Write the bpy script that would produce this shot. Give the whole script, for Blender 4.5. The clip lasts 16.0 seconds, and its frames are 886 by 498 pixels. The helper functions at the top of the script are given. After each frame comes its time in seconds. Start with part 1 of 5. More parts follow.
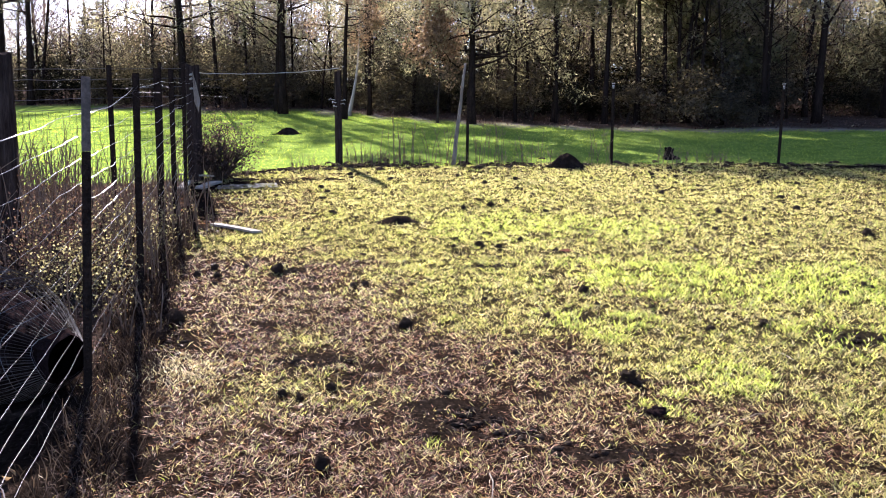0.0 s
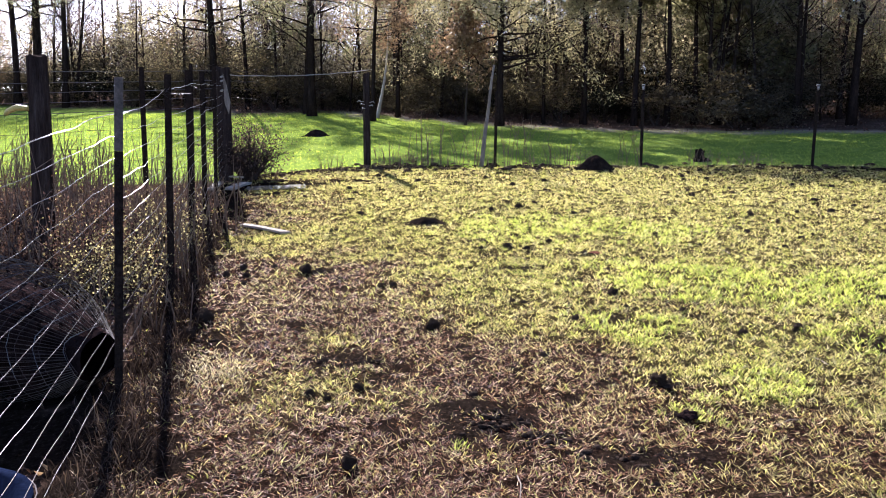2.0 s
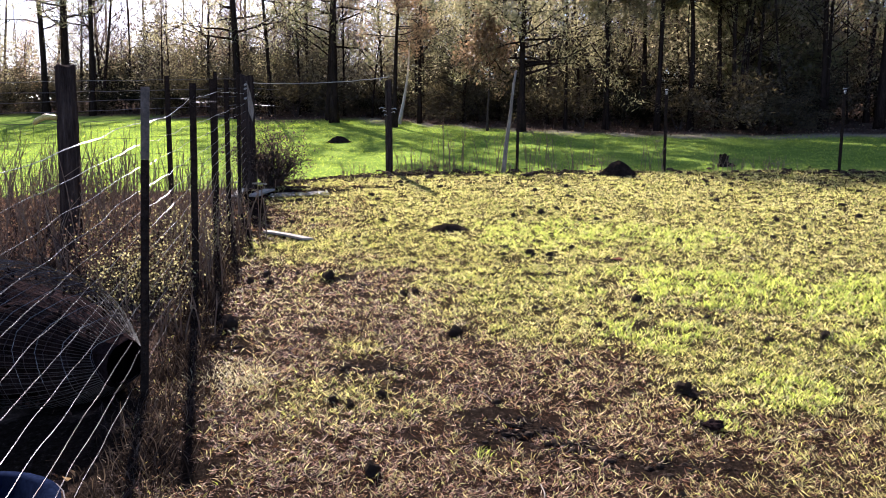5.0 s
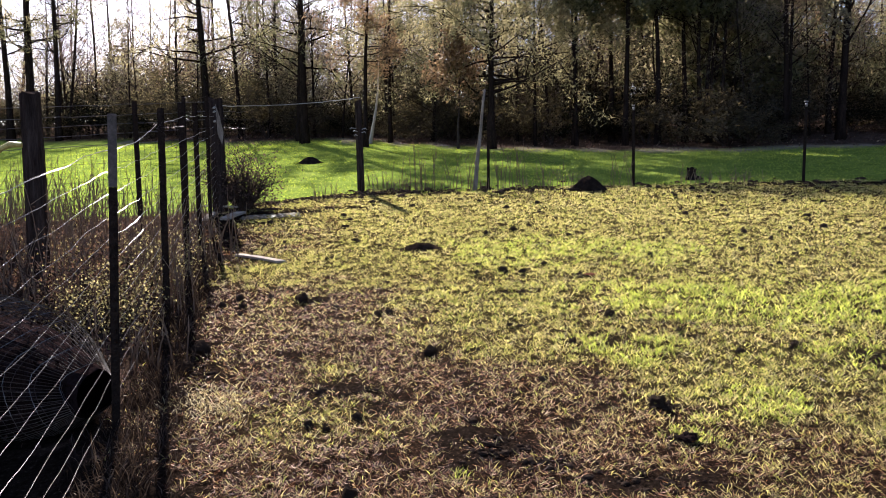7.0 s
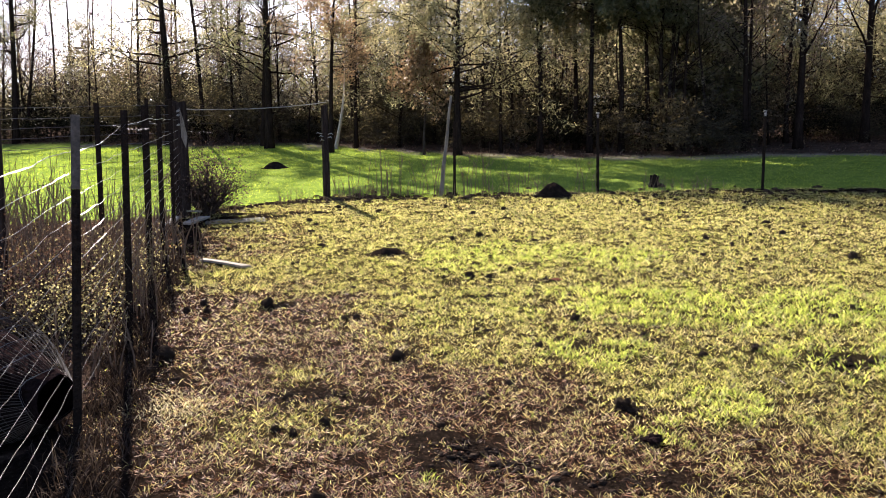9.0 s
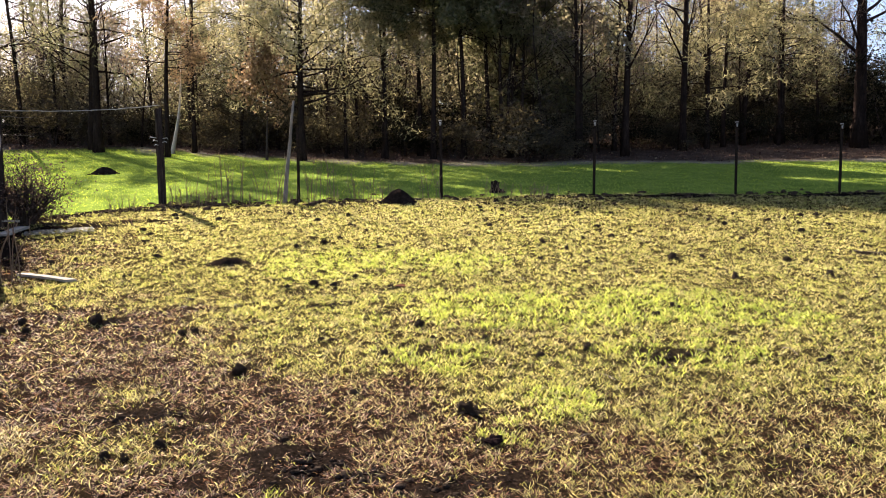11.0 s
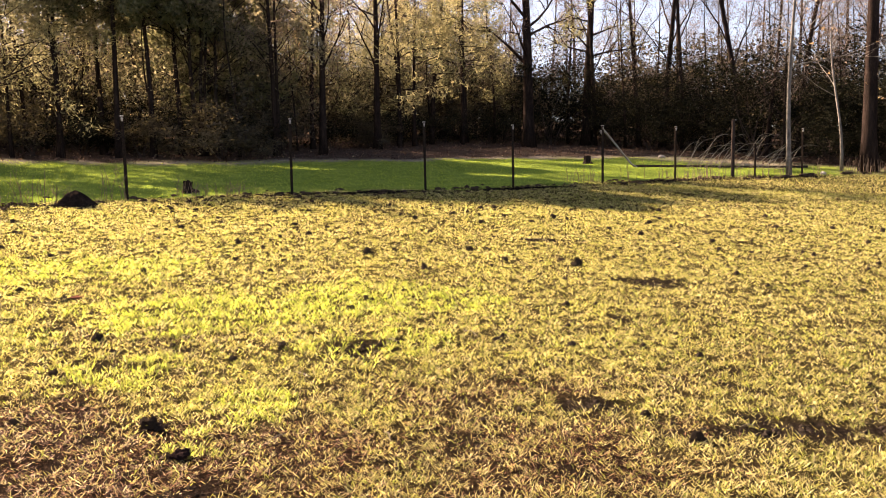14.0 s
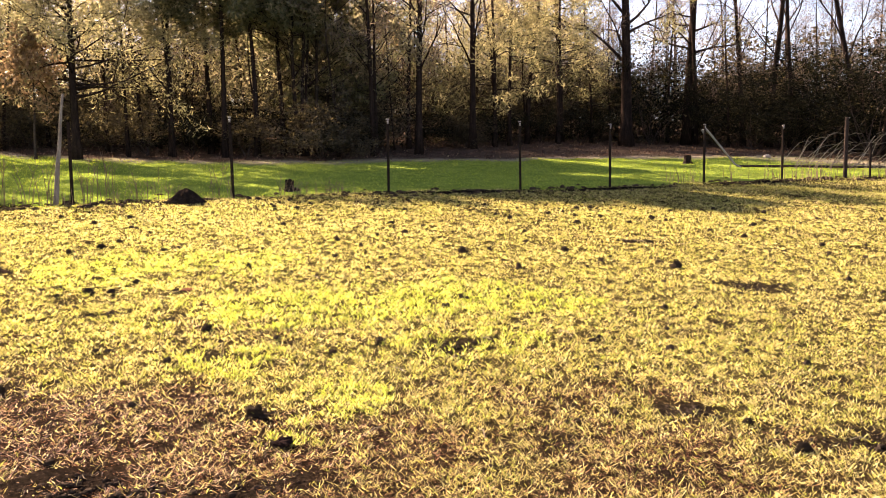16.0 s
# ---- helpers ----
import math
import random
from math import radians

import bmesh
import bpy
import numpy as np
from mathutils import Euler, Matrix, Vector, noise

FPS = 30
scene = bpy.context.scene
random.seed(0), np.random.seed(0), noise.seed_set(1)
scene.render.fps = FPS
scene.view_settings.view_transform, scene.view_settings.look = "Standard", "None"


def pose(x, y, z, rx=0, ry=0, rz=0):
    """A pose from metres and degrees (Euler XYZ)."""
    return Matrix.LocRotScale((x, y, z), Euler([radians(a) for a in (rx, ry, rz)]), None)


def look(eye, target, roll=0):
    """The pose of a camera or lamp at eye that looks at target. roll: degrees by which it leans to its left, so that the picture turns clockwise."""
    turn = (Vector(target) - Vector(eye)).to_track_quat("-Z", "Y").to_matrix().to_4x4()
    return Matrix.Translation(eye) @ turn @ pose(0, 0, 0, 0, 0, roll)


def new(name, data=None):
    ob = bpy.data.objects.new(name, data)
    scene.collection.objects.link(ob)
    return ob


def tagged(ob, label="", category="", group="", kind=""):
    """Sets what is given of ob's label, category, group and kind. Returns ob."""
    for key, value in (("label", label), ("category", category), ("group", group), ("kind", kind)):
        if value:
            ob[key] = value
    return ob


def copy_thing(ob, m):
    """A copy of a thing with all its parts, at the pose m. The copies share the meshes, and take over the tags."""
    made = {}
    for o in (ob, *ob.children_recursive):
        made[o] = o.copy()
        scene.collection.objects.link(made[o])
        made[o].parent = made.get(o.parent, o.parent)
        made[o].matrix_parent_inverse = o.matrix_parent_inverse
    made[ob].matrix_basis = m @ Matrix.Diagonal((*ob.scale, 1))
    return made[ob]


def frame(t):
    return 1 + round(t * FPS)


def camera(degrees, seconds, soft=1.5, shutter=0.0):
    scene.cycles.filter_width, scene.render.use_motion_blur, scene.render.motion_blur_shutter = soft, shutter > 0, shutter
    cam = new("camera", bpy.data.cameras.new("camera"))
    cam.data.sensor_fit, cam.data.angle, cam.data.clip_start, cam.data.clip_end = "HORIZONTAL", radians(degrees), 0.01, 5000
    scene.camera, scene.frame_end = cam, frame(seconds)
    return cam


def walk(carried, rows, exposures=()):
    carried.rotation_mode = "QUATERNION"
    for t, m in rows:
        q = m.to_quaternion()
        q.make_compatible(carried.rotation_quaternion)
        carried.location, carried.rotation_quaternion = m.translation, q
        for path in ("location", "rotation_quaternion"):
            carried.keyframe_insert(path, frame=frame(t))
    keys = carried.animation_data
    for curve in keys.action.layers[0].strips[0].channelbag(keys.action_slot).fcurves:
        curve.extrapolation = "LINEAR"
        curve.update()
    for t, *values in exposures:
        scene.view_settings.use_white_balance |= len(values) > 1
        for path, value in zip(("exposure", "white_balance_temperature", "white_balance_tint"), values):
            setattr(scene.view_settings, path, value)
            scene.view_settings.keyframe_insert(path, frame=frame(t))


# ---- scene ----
# ---- camera ----
cam = camera(59.4, 16.0, soft=1.0)
PATH = [
    (0.00, -0.080, -0.147, 1.591, 82.86, -0.93, -15.46),
    (0.50, -0.079, -0.137, 1.580, 82.98, -0.98, -15.01),
    (1.00, -0.080, -0.131, 1.578, 83.02, -1.04, -14.50),
    (1.50, -0.080, -0.132, 1.580, 83.02, -1.01, -13.98),
    (2.00, -0.081, -0.130, 1.580, 83.00, -0.99, -13.44),
    (2.50, -0.086, -0.129, 1.584, 82.97, -1.01, -12.96),
    (3.00, -0.086, -0.129, 1.585, 82.95, -0.95, -12.41),
    (4.25, -0.085, -0.126, 1.586, 83.08, -0.89, -11.65),
    (5.50, -0.087, -0.130, 1.595, 83.71, -0.52, -12.25),
    (6.00, -0.088, -0.137, 1.603, 84.08, -0.21, -12.80),
    (6.50, -0.083, -0.137, 1.603, 84.46, 0.12, -13.34),
    (7.00, -0.081, -0.138, 1.603, 84.69, 0.42, -13.92),
    (7.50, -0.085, -0.144, 1.602, 84.82, 0.53, -14.59),
    (8.00, -0.088, -0.149, 1.599, 84.92, 0.50, -15.27),
    (8.20, -0.088, -0.153, 1.593, 85.02, 0.41, -15.52),
    (9.25, -0.102, -0.142, 1.592, 85.16, -0.04, -17.02),
    (10.30, -0.096, -0.135, 1.611, 85.26, -0.04, -22.10),
    (10.50, -0.089, -0.141, 1.613, 85.32, 0.05, -23.71),
    (11.00, -0.071, -0.159, 1.613, 85.50, 0.19, -27.68),
    (11.50, -0.056, -0.177, 1.616, 85.60, 0.47, -31.71),
    (12.00, -0.042, -0.208, 1.605, 85.67, 0.84, -35.71),
    (12.50, -0.019, -0.211, 1.606, 85.54, 1.02, -39.68),
    (13.00, 0.007, -0.196, 1.605, 85.38, 1.09, -43.79),
    (13.50, 0.028, -0.191, 1.601, 85.27, 1.06, -47.14),
    (14.00, 0.042, -0.190, 1.601, 85.17, 1.10, -49.19),
    (14.50, 0.043, -0.189, 1.601, 85.12, 1.11, -49.97),
    (15.00, 0.030, -0.187, 1.601, 85.13, 0.99, -49.60),
    (15.50, 0.027, -0.187, 1.602, 85.16, 0.90, -47.14),
    (16.00, 0.005, -0.195, 1.600, 85.26, 0.84, -42.31),
]
EXPOSURES = [(0.0, 2.68, 5550, 23), (1.2, 2.5, 5550, 23), (3.0, 2.54, 5550, 23), (5.5, 2.44, 5750, 21), (6.0, 2.42, 5820, 21), (6.5, 2.2, 5900, 21), (7.5, 2.1, 6100, 21), (8.2, 2.2, 6150, 20), (10.5, 2.45, 6400, 17), (12.5, 2.62, 7200, 23), (13.5, 2.75, 7800, 25), (14.5, 2.74, 8300, 26), (15.5, 2.75, 8300, 26), (16.0, 3.0, 8200, 26)]
walk(cam, [(t, pose(*p)) for t, *p in PATH], EXPOSURES)

# ---- light: low winter sun behind the woods, clear sky ----
SUN_AZ, SUN_EL = radians(-4.7), radians(31)
world = bpy.data.worlds.new("sky")
world.use_nodes = True
scene.world = world
wn = world.node_tree
sky = wn.nodes.new("ShaderNodeTexSky")
sky.sky_type, sky.sun_disc = "NISHITA", False
sky.dust_density, sky.air_density = 1.0, 0.8
sky.sun_elevation, sky.sun_rotation = SUN_EL, SUN_AZ
wn.nodes["Background"].inputs[1].default_value = 0.05
wn.links.new(sky.outputs[0], wn.nodes["Background"].inputs[0])
sun = new("sun", bpy.data.lights.new("sun", "SUN"))
sun.data.energy, sun.data.angle, sun.data.color = 5.0, radians(0.5), (1.0, 0.93, 0.82)
TO_SUN = Vector((math.sin(SUN_AZ) * math.cos(SUN_EL), math.cos(SUN_AZ) * math.cos(SUN_EL), math.sin(SUN_EL)))
sun.matrix_world = look(Vector((0, 0, 30)) + TO_SUN, (0, 0, 30))


# ---- materials ----
def nodes_of(name):
    m = bpy.data.materials.new(name)
    m.use_nodes = True
    t = m.node_tree
    return m, t, t.nodes["Principled BSDF"], t.nodes["Material Output"]


def put(t, kind, **values):
    n = t.nodes.new(kind)
    for k, v in values.items():
        if k in n.inputs:
            n.inputs[k].default_value = v
    return n


def ramp(t, fac, stops):
    r = t.nodes.new("ShaderNodeValToRGB")
    while len(r.color_ramp.elements) < len(stops):
        r.color_ramp.elements.new(0.5)
    for e, (at, c) in zip(r.color_ramp.elements, stops):
        e.position, e.color = at, (*c, 1)
    t.links.new(fac, r.inputs[0])
    return r.outputs[0]


def mix(t, fac, a, b, mode="MIX"):
    n = t.nodes.new("ShaderNodeMix")
    n.data_type, n.blend_type = "RGBA", mode
    for sock, v in ((n.inputs[0], fac), (n.inputs[6], a), (n.inputs[7], b)):
        if isinstance(v, bpy.types.NodeSocket):
            t.links.new(v, sock)
        elif isinstance(v, tuple):
            sock.default_value = (*v, 1)
        else:
            sock.default_value = v
    return n.outputs[2]


def tex(t, scale, detail=4, rough=0.6, stretch=(1, 1, 1)):
    co = t.nodes.new("ShaderNodeTexCoord")
    mp = t.nodes.new("ShaderNodeMapping")
    mp.inputs["Scale"].default_value = stretch
    t.links.new(co.outputs["Object"], mp.inputs[0])
    n = put(t, "ShaderNodeTexNoise", Scale=scale, Detail=detail, Roughness=rough)
    t.links.new(mp.outputs[0], n.inputs["Vector"])
    return n.outputs["Fac"]


def surface(name, stops, scale, rough=0.85, metal=0.0, stretch=(1, 1, 1), bump=0.3, depth=0.01, fine=6.0):
    """A worn solid: coarse and fine noise in colour, fine noise in relief."""
    m, t, b, _ = nodes_of(name)
    a = ramp(t, tex(t, scale, 5, 0.65, stretch), stops)
    g = tex(t, scale * fine, 4, 0.7, stretch)
    shade = ramp(t, g, [(0.3, (0.55, 0.55, 0.55)), (0.7, (1.2, 1.2, 1.2))])
    t.links.new(mix(t, 1.0, a, shade, "MULTIPLY"), b.inputs["Base Color"])
    b.inputs["Roughness"].default_value, b.inputs["Metallic"].default_value = rough, metal
    b.inputs["Specular IOR Level"].default_value = 0.0 if rough > 0.84 else 0.3
    bp = put(t, "ShaderNodeBump", Strength=bump, Distance=depth)
    t.links.new(g, bp.inputs["Height"])
    t.links.new(bp.outputs[0], b.inputs["Normal"])
    return m


def leafy(name, stops, through_light=0.45, tint=(1.3, 1.25, 0.6), rough=0.5):
    """Thin leaves, needles or blades that let the sun shine through; each one has its own tone."""
    m, t, b, out = nodes_of(name)
    geo = t.nodes.new("ShaderNodeNewGeometry")
    patch = tex(t, 0.9, 3, 0.6)
    f = t.nodes.new("ShaderNodeMath")
    f.operation = "MULTIPLY_ADD"
    t.links.new(geo.outputs["Random Per Island"], f.inputs[0])
    f.inputs[1].default_value = 0.65
    sc = t.nodes.new("ShaderNodeMath")
    sc.operation = "MULTIPLY"
    t.links.new(patch, sc.inputs[0])
    sc.inputs[1].default_value = 0.35
    t.links.new(sc.outputs[0], f.inputs[2])
    c = ramp(t, f.outputs[0], stops)
    t.links.new(c, b.inputs["Base Color"])
    b.inputs["Roughness"].default_value = rough
    b.inputs["Specular IOR Level"].default_value = 0.0 if rough > 0.75 else 0.12
    tr = t.nodes.new("ShaderNodeBsdfTranslucent")
    t.links.new(mix(t, 1.0, c, tint, "MULTIPLY"), tr.inputs[0])
    ms = t.nodes.new("ShaderNodeMixShader")
    ms.inputs[0].default_value = through_light
    t.links.new(b.outputs[0], ms.inputs[1])
    t.links.new(tr.outputs[0], ms.inputs[2])
    t.links.new(ms.outputs[0], out.inputs[0])
    return m


BARK = surface("pine_bark", [(0.3, (0.014, 0.0105, 0.009)), (0.55, (0.032, 0.022, 0.018)), (0.8, (0.062, 0.045, 0.035))], 3.0, 0.95, stretch=(3, 3, 0.7), bump=0.8, depth=0.03)
PALE_BARK = surface("pale_bark", [(0.3, (0.08, 0.068, 0.058)), (0.58, (0.2, 0.175, 0.15)), (0.85, (0.42, 0.38, 0.33))], 4.0, 0.9, stretch=(2, 2, 1), bump=0.5)
TWIG = surface("twig", [(0.3, (0.035, 0.026, 0.022)), (0.7, (0.09, 0.068, 0.055))], 5.0, 0.9)
OLD_WOOD = surface("weathered_post_wood", [(0.3, (0.02, 0.014, 0.012)), (0.55, (0.046, 0.034, 0.029)), (0.8, (0.10, 0.078, 0.066))], 5.0, 0.9, stretch=(6, 6, 0.6), bump=0.7, depth=0.01)
POLE_WOOD = surface("old_pole_wood", [(0.3, (0.14, 0.115, 0.09)), (0.6, (0.28, 0.235, 0.19)), (0.85, (0.46, 0.4, 0.33))], 5.0, 0.9, stretch=(6, 6, 0.8), bump=0.4, depth=0.005)
PALE_WOOD = surface("bleached_wood", [(0.3, (0.30, 0.25, 0.20)), (0.6, (0.48, 0.42, 0.35)), (0.85, (0.62, 0.56, 0.48))], 5.0, 0.8, stretch=(6, 6, 0.8), bump=0.4, depth=0.005)
BOARD = surface("grey_board", [(0.3, (0.22, 0.19, 0.155)), (0.6, (0.38, 0.34, 0.28)), (0.85, (0.55, 0.5, 0.42))], 6.0, 0.85, stretch=(1, 8, 8), bump=0.4, depth=0.004)
POST_STEEL = surface("rusty_green_steel", [(0.3, (0.014, 0.011, 0.0095)), (0.6, (0.034, 0.024, 0.019)), (0.85, (0.06, 0.038, 0.027))], 14.0, 0.86, 0.1, bump=0.4, depth=0.003)
POST_TIP = surface("faded_white_paint", [(0.3, (0.06, 0.048, 0.04)), (0.6, (0.125, 0.1, 0.082)), (0.85, (0.24, 0.2, 0.165))], 12.0, 0.7, bump=0.3, depth=0.003)
WIRE = surface("galvanised_wire", [(0.3, (0.08, 0.073, 0.07)), (0.7, (0.19, 0.175, 0.168))], 30.0, 0.34, 0.95, bump=0.1, depth=0.001)
RUST_WIRE = surface("rusted_wire", [(0.3, (0.03, 0.02, 0.019)), (0.7, (0.085, 0.06, 0.055))], 20.0, 0.6, 0.4, bump=0.2, depth=0.001)
INSULATOR = surface("white_plastic", [(0.3, (0.22, 0.21, 0.19)), (0.7, (0.40, 0.38, 0.35))], 20.0, 0.5, bump=0.1, depth=0.002)
YELLOW_PLASTIC = surface("yellowed_plastic", [(0.3, (0.5, 0.38, 0.09)), (0.7, (0.68, 0.55, 0.2))], 20.0, 0.4, bump=0.1, depth=0.002)
BLUE_PLASTIC = surface("dark_blue_plastic", [(0.3, (0.003, 0.0045, 0.011)), (0.7, (0.007, 0.01, 0.023))], 9.0, 0.86, bump=0.15, depth=0.003)
SOIL = surface("dark_soil", [(0.3, (0.012, 0.009, 0.007)), (0.55, (0.026, 0.018, 0.014)), (0.8, (0.055, 0.039, 0.03))], 9.0, 0.95, bump=1.0, depth=0.02)
# near black that stands for shade, inside the mesh roll and in a hole
SHADE_BLACK = surface("shade_black", [(0.3, (0.006, 0.004, 0.004)), (0.7, (0.03, 0.019, 0.018))], 9.0, 0.95, bump=1.0, depth=0.02)
MOULD = surface("leaf_mould", [(0.3, (0.03, 0.02, 0.015)), (0.55, (0.08, 0.055, 0.04)), (0.8, (0.17, 0.12, 0.085))], 14.0, 0.95, bump=1.0, depth=0.03)
DUNG = surface("dried_dung", [(0.3, (0.02, 0.015, 0.012)), (0.6, (0.045, 0.033, 0.025)), (0.85, (0.10, 0.075, 0.055))], 25.0, 0.9, bump=1.0, depth=0.008)
RED_MULCH = surface("rotten_red_wood", [(0.3, (0.09, 0.035, 0.025)), (0.6, (0.2, 0.085, 0.055)), (0.85, (0.3, 0.16, 0.11))], 20.0, 0.9, bump=0.8, depth=0.01)
CUT_WOOD = surface("stump_top", [(0.3, (0.13, 0.09, 0.06)), (0.7, (0.3, 0.23, 0.16))], 12.0, 0.9)

GRASS = leafy("grass_blade", [(0.1, (0.07, 0.08, 0.024)), (0.4, (0.18, 0.19, 0.055)), (0.65, (0.32, 0.30, 0.11)), (0.9, (0.52, 0.46, 0.24))], 0.55, (1.5, 1.5, 0.85))
FIELD = leafy("field_grass", [(0.1, (0.095, 0.14, 0.022)), (0.5, (0.24, 0.295, 0.05)), (0.9, (0.42, 0.43, 0.10))], 0.5, (1.5, 1.6, 0.6))
LUSH = leafy("fresh_grass", [(0.1, (0.11, 0.14, 0.03)), (0.5, (0.23, 0.275, 0.06)), (0.9, (0.42, 0.43, 0.13))], 0.55, (1.5, 1.55, 0.8))
STRAW = leafy("straw", [(0.1, (0.12, 0.086, 0.044)), (0.45, (0.295, 0.25, 0.105)), (0.85, (0.66, 0.59, 0.31))], 0.42, (1.35, 1.25, 0.85), 0.7)
DRY = leafy("dead_grass", [(0.1, (0.022, 0.008, 0.005)), (0.42, (0.108, 0.039, 0.023)), (0.68, (0.32, 0.172, 0.098)), (0.9, (0.84, 0.64, 0.43))], 0.35, (1.2, 1.1, 0.8), 0.6)
LITTER = leafy("fallen_leaves", [(0.1, (0.038, 0.022, 0.02)), (0.45, (0.08, 0.05, 0.044)), (0.75, (0.15, 0.10, 0.08)), (0.95, (0.40, 0.33, 0.22))], 0.25, (1.3, 1.1, 0.7), 0.9)
HAY = leafy("pale_hay", [(0.1, (0.24, 0.19, 0.11)), (0.5, (0.48, 0.41, 0.26)), (0.9, (0.74, 0.67, 0.47))], 0.4, (1.2, 1.15, 0.8), 0.6)
STALK = leafy("dry_stalk", [(0.1, (0.06, 0.04, 0.03)), (0.5, (0.15, 0.105, 0.075)), (0.9, (0.30, 0.23, 0.16))], 0.15, (1.2, 1.1, 0.8), 0.9)
# darker copy of the dry stalk, with the fence-foot shade in its colour
SHADE_STALK = leafy("shade_dark_stalk", [(0.1, (0.01, 0.007, 0.006)), (0.6, (0.035, 0.025, 0.021)), (0.95, (0.16, 0.12, 0.09))], 0.15, (1.2, 1.1, 0.8), 0.9)
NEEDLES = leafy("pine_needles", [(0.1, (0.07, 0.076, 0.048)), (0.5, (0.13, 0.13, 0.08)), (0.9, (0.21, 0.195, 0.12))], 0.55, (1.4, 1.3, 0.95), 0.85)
# lit copy of the needles: backlight in the crowns is put into the colour
SUNLIT_NEEDLES = leafy("sunlit_pine_needles", [(0.1, (0.15, 0.14, 0.085)), (0.5, (0.26, 0.235, 0.14)), (0.9, (0.40, 0.345, 0.21))], 0.6, (1.3, 1.25, 1.0), 0.85)
SPRING = leafy("thin_spring_leaves", [(0.1, (0.11, 0.097, 0.068)), (0.5, (0.19, 0.165, 0.11)), (0.9, (0.30, 0.25, 0.17))], 0.55, (1.3, 1.25, 1.0), 0.85)
RUSSET = leafy("russet_leaves", [(0.1, (0.11, 0.075, 0.05)), (0.5, (0.21, 0.145, 0.09)), (0.9, (0.31, 0.225, 0.14))], 0.5, (1.35, 1.2, 0.95))
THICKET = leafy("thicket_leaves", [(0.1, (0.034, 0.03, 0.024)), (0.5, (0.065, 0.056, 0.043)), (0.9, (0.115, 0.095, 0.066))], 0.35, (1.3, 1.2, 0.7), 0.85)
BRUSHWOOD = leafy("brushwood", [(0.1, (0.06, 0.048, 0.043)), (0.5, (0.13, 0.102, 0.09)), (0.9, (0.23, 0.18, 0.155))], 0.3, (1.3, 1.15, 0.9), 0.9)
# deep shade of the thicket is put into this near-black leaf colour
SHADED_EVERGREEN = leafy("shaded_evergreen_leaves", [(0.1, (0.007, 0.007, 0.005)), (0.5, (0.014, 0.014, 0.009)), (0.9, (0.035, 0.032, 0.019))], 0.08, (1.2, 1.1, 0.8), 0.9)
WITHERED = leafy("withered_weed_leaves", [(0.1, (0.10, 0.085, 0.045)), (0.5, (0.24, 0.21, 0.11)), (0.9, (0.42, 0.36, 0.22))], 0.4, (1.3, 1.25, 0.9), 0.85)
IVY = leafy("bramble_leaves", [(0.1, (0.03, 0.022, 0.022)), (0.5, (0.075, 0.05, 0.045)), (0.9, (0.16, 0.12, 0.08))], 0.25, (1.2, 1.1, 0.9), 0.9)


def ground_material():
    """Soil, dead thatch, turf and leaf litter, mixed by where each grows."""
    m, t, b, _ = nodes_of("paddock_ground")

    def mask(name):
        a = t.nodes.new("ShaderNodeAttribute")
        a.attribute_name = name
        return a.outputs["Fac"]
    coarse, fine, speck = tex(t, 2.2, 5, 0.65), tex(t, 38.0, 5, 0.75), tex(t, 120.0, 3, 0.7)
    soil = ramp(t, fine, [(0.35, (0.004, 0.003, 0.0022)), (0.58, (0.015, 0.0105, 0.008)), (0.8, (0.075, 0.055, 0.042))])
    # thatch and turf are near black: shade between the stems, put into the colour
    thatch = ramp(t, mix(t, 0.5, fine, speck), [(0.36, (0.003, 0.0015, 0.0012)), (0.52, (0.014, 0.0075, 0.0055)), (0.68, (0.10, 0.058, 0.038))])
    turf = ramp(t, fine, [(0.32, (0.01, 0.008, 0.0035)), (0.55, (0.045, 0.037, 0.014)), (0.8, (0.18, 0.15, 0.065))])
    field = ramp(t, mix(t, 0.5, fine, coarse), [(0.3, (0.06, 0.095, 0.016)), (0.5, (0.145, 0.2, 0.036)), (0.72, (0.27, 0.31, 0.068))])
    litter = ramp(t, mix(t, 0.35, fine, coarse), [(0.3, (0.02, 0.013, 0.01)), (0.5, (0.058, 0.039, 0.029)), (0.72, (0.15, 0.112, 0.082))])
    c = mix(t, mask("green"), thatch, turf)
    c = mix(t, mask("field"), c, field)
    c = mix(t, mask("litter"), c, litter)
    # pale strip by the wood: sunlight on bare ground, put into the colour
    sunlit_ground = ramp(t, mix(t, 0.5, fine, coarse), [(0.3, (0.13, 0.1, 0.075)), (0.7, (0.32, 0.27, 0.2))])
    c = mix(t, mask("sunlit_strip"), c, sunlit_ground)
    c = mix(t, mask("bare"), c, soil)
    t.links.new(c, b.inputs["Base Color"])
    b.inputs["Roughness"].default_value = 1.0
    b.inputs["Specular IOR Level"].default_value = 0.0
    bp = put(t, "ShaderNodeBump", Strength=0.9, Distance=0.03)
    t.links.new(mix(t, 0.4, fine, speck), bp.inputs["Height"])
    t.links.new(bp.outputs[0], b.inputs["Normal"])
    return m


# ---- lie of the land: a steady rise away from the camera ----
RISE_X, RISE_Y = 0.0505, 0.0921
FENCE_Y = [(-40, 11.2), (-0.53, 12.2), (1.85, 13.5), (3.7, 12.9), (6.3, 12.0), (8.85, 11.0), (11.2, 9.9), (13.0, 9.2), (15.4, 8.4), (17.7, 7.7), (20, 6.5), (26, 4.0), (60, -6)]
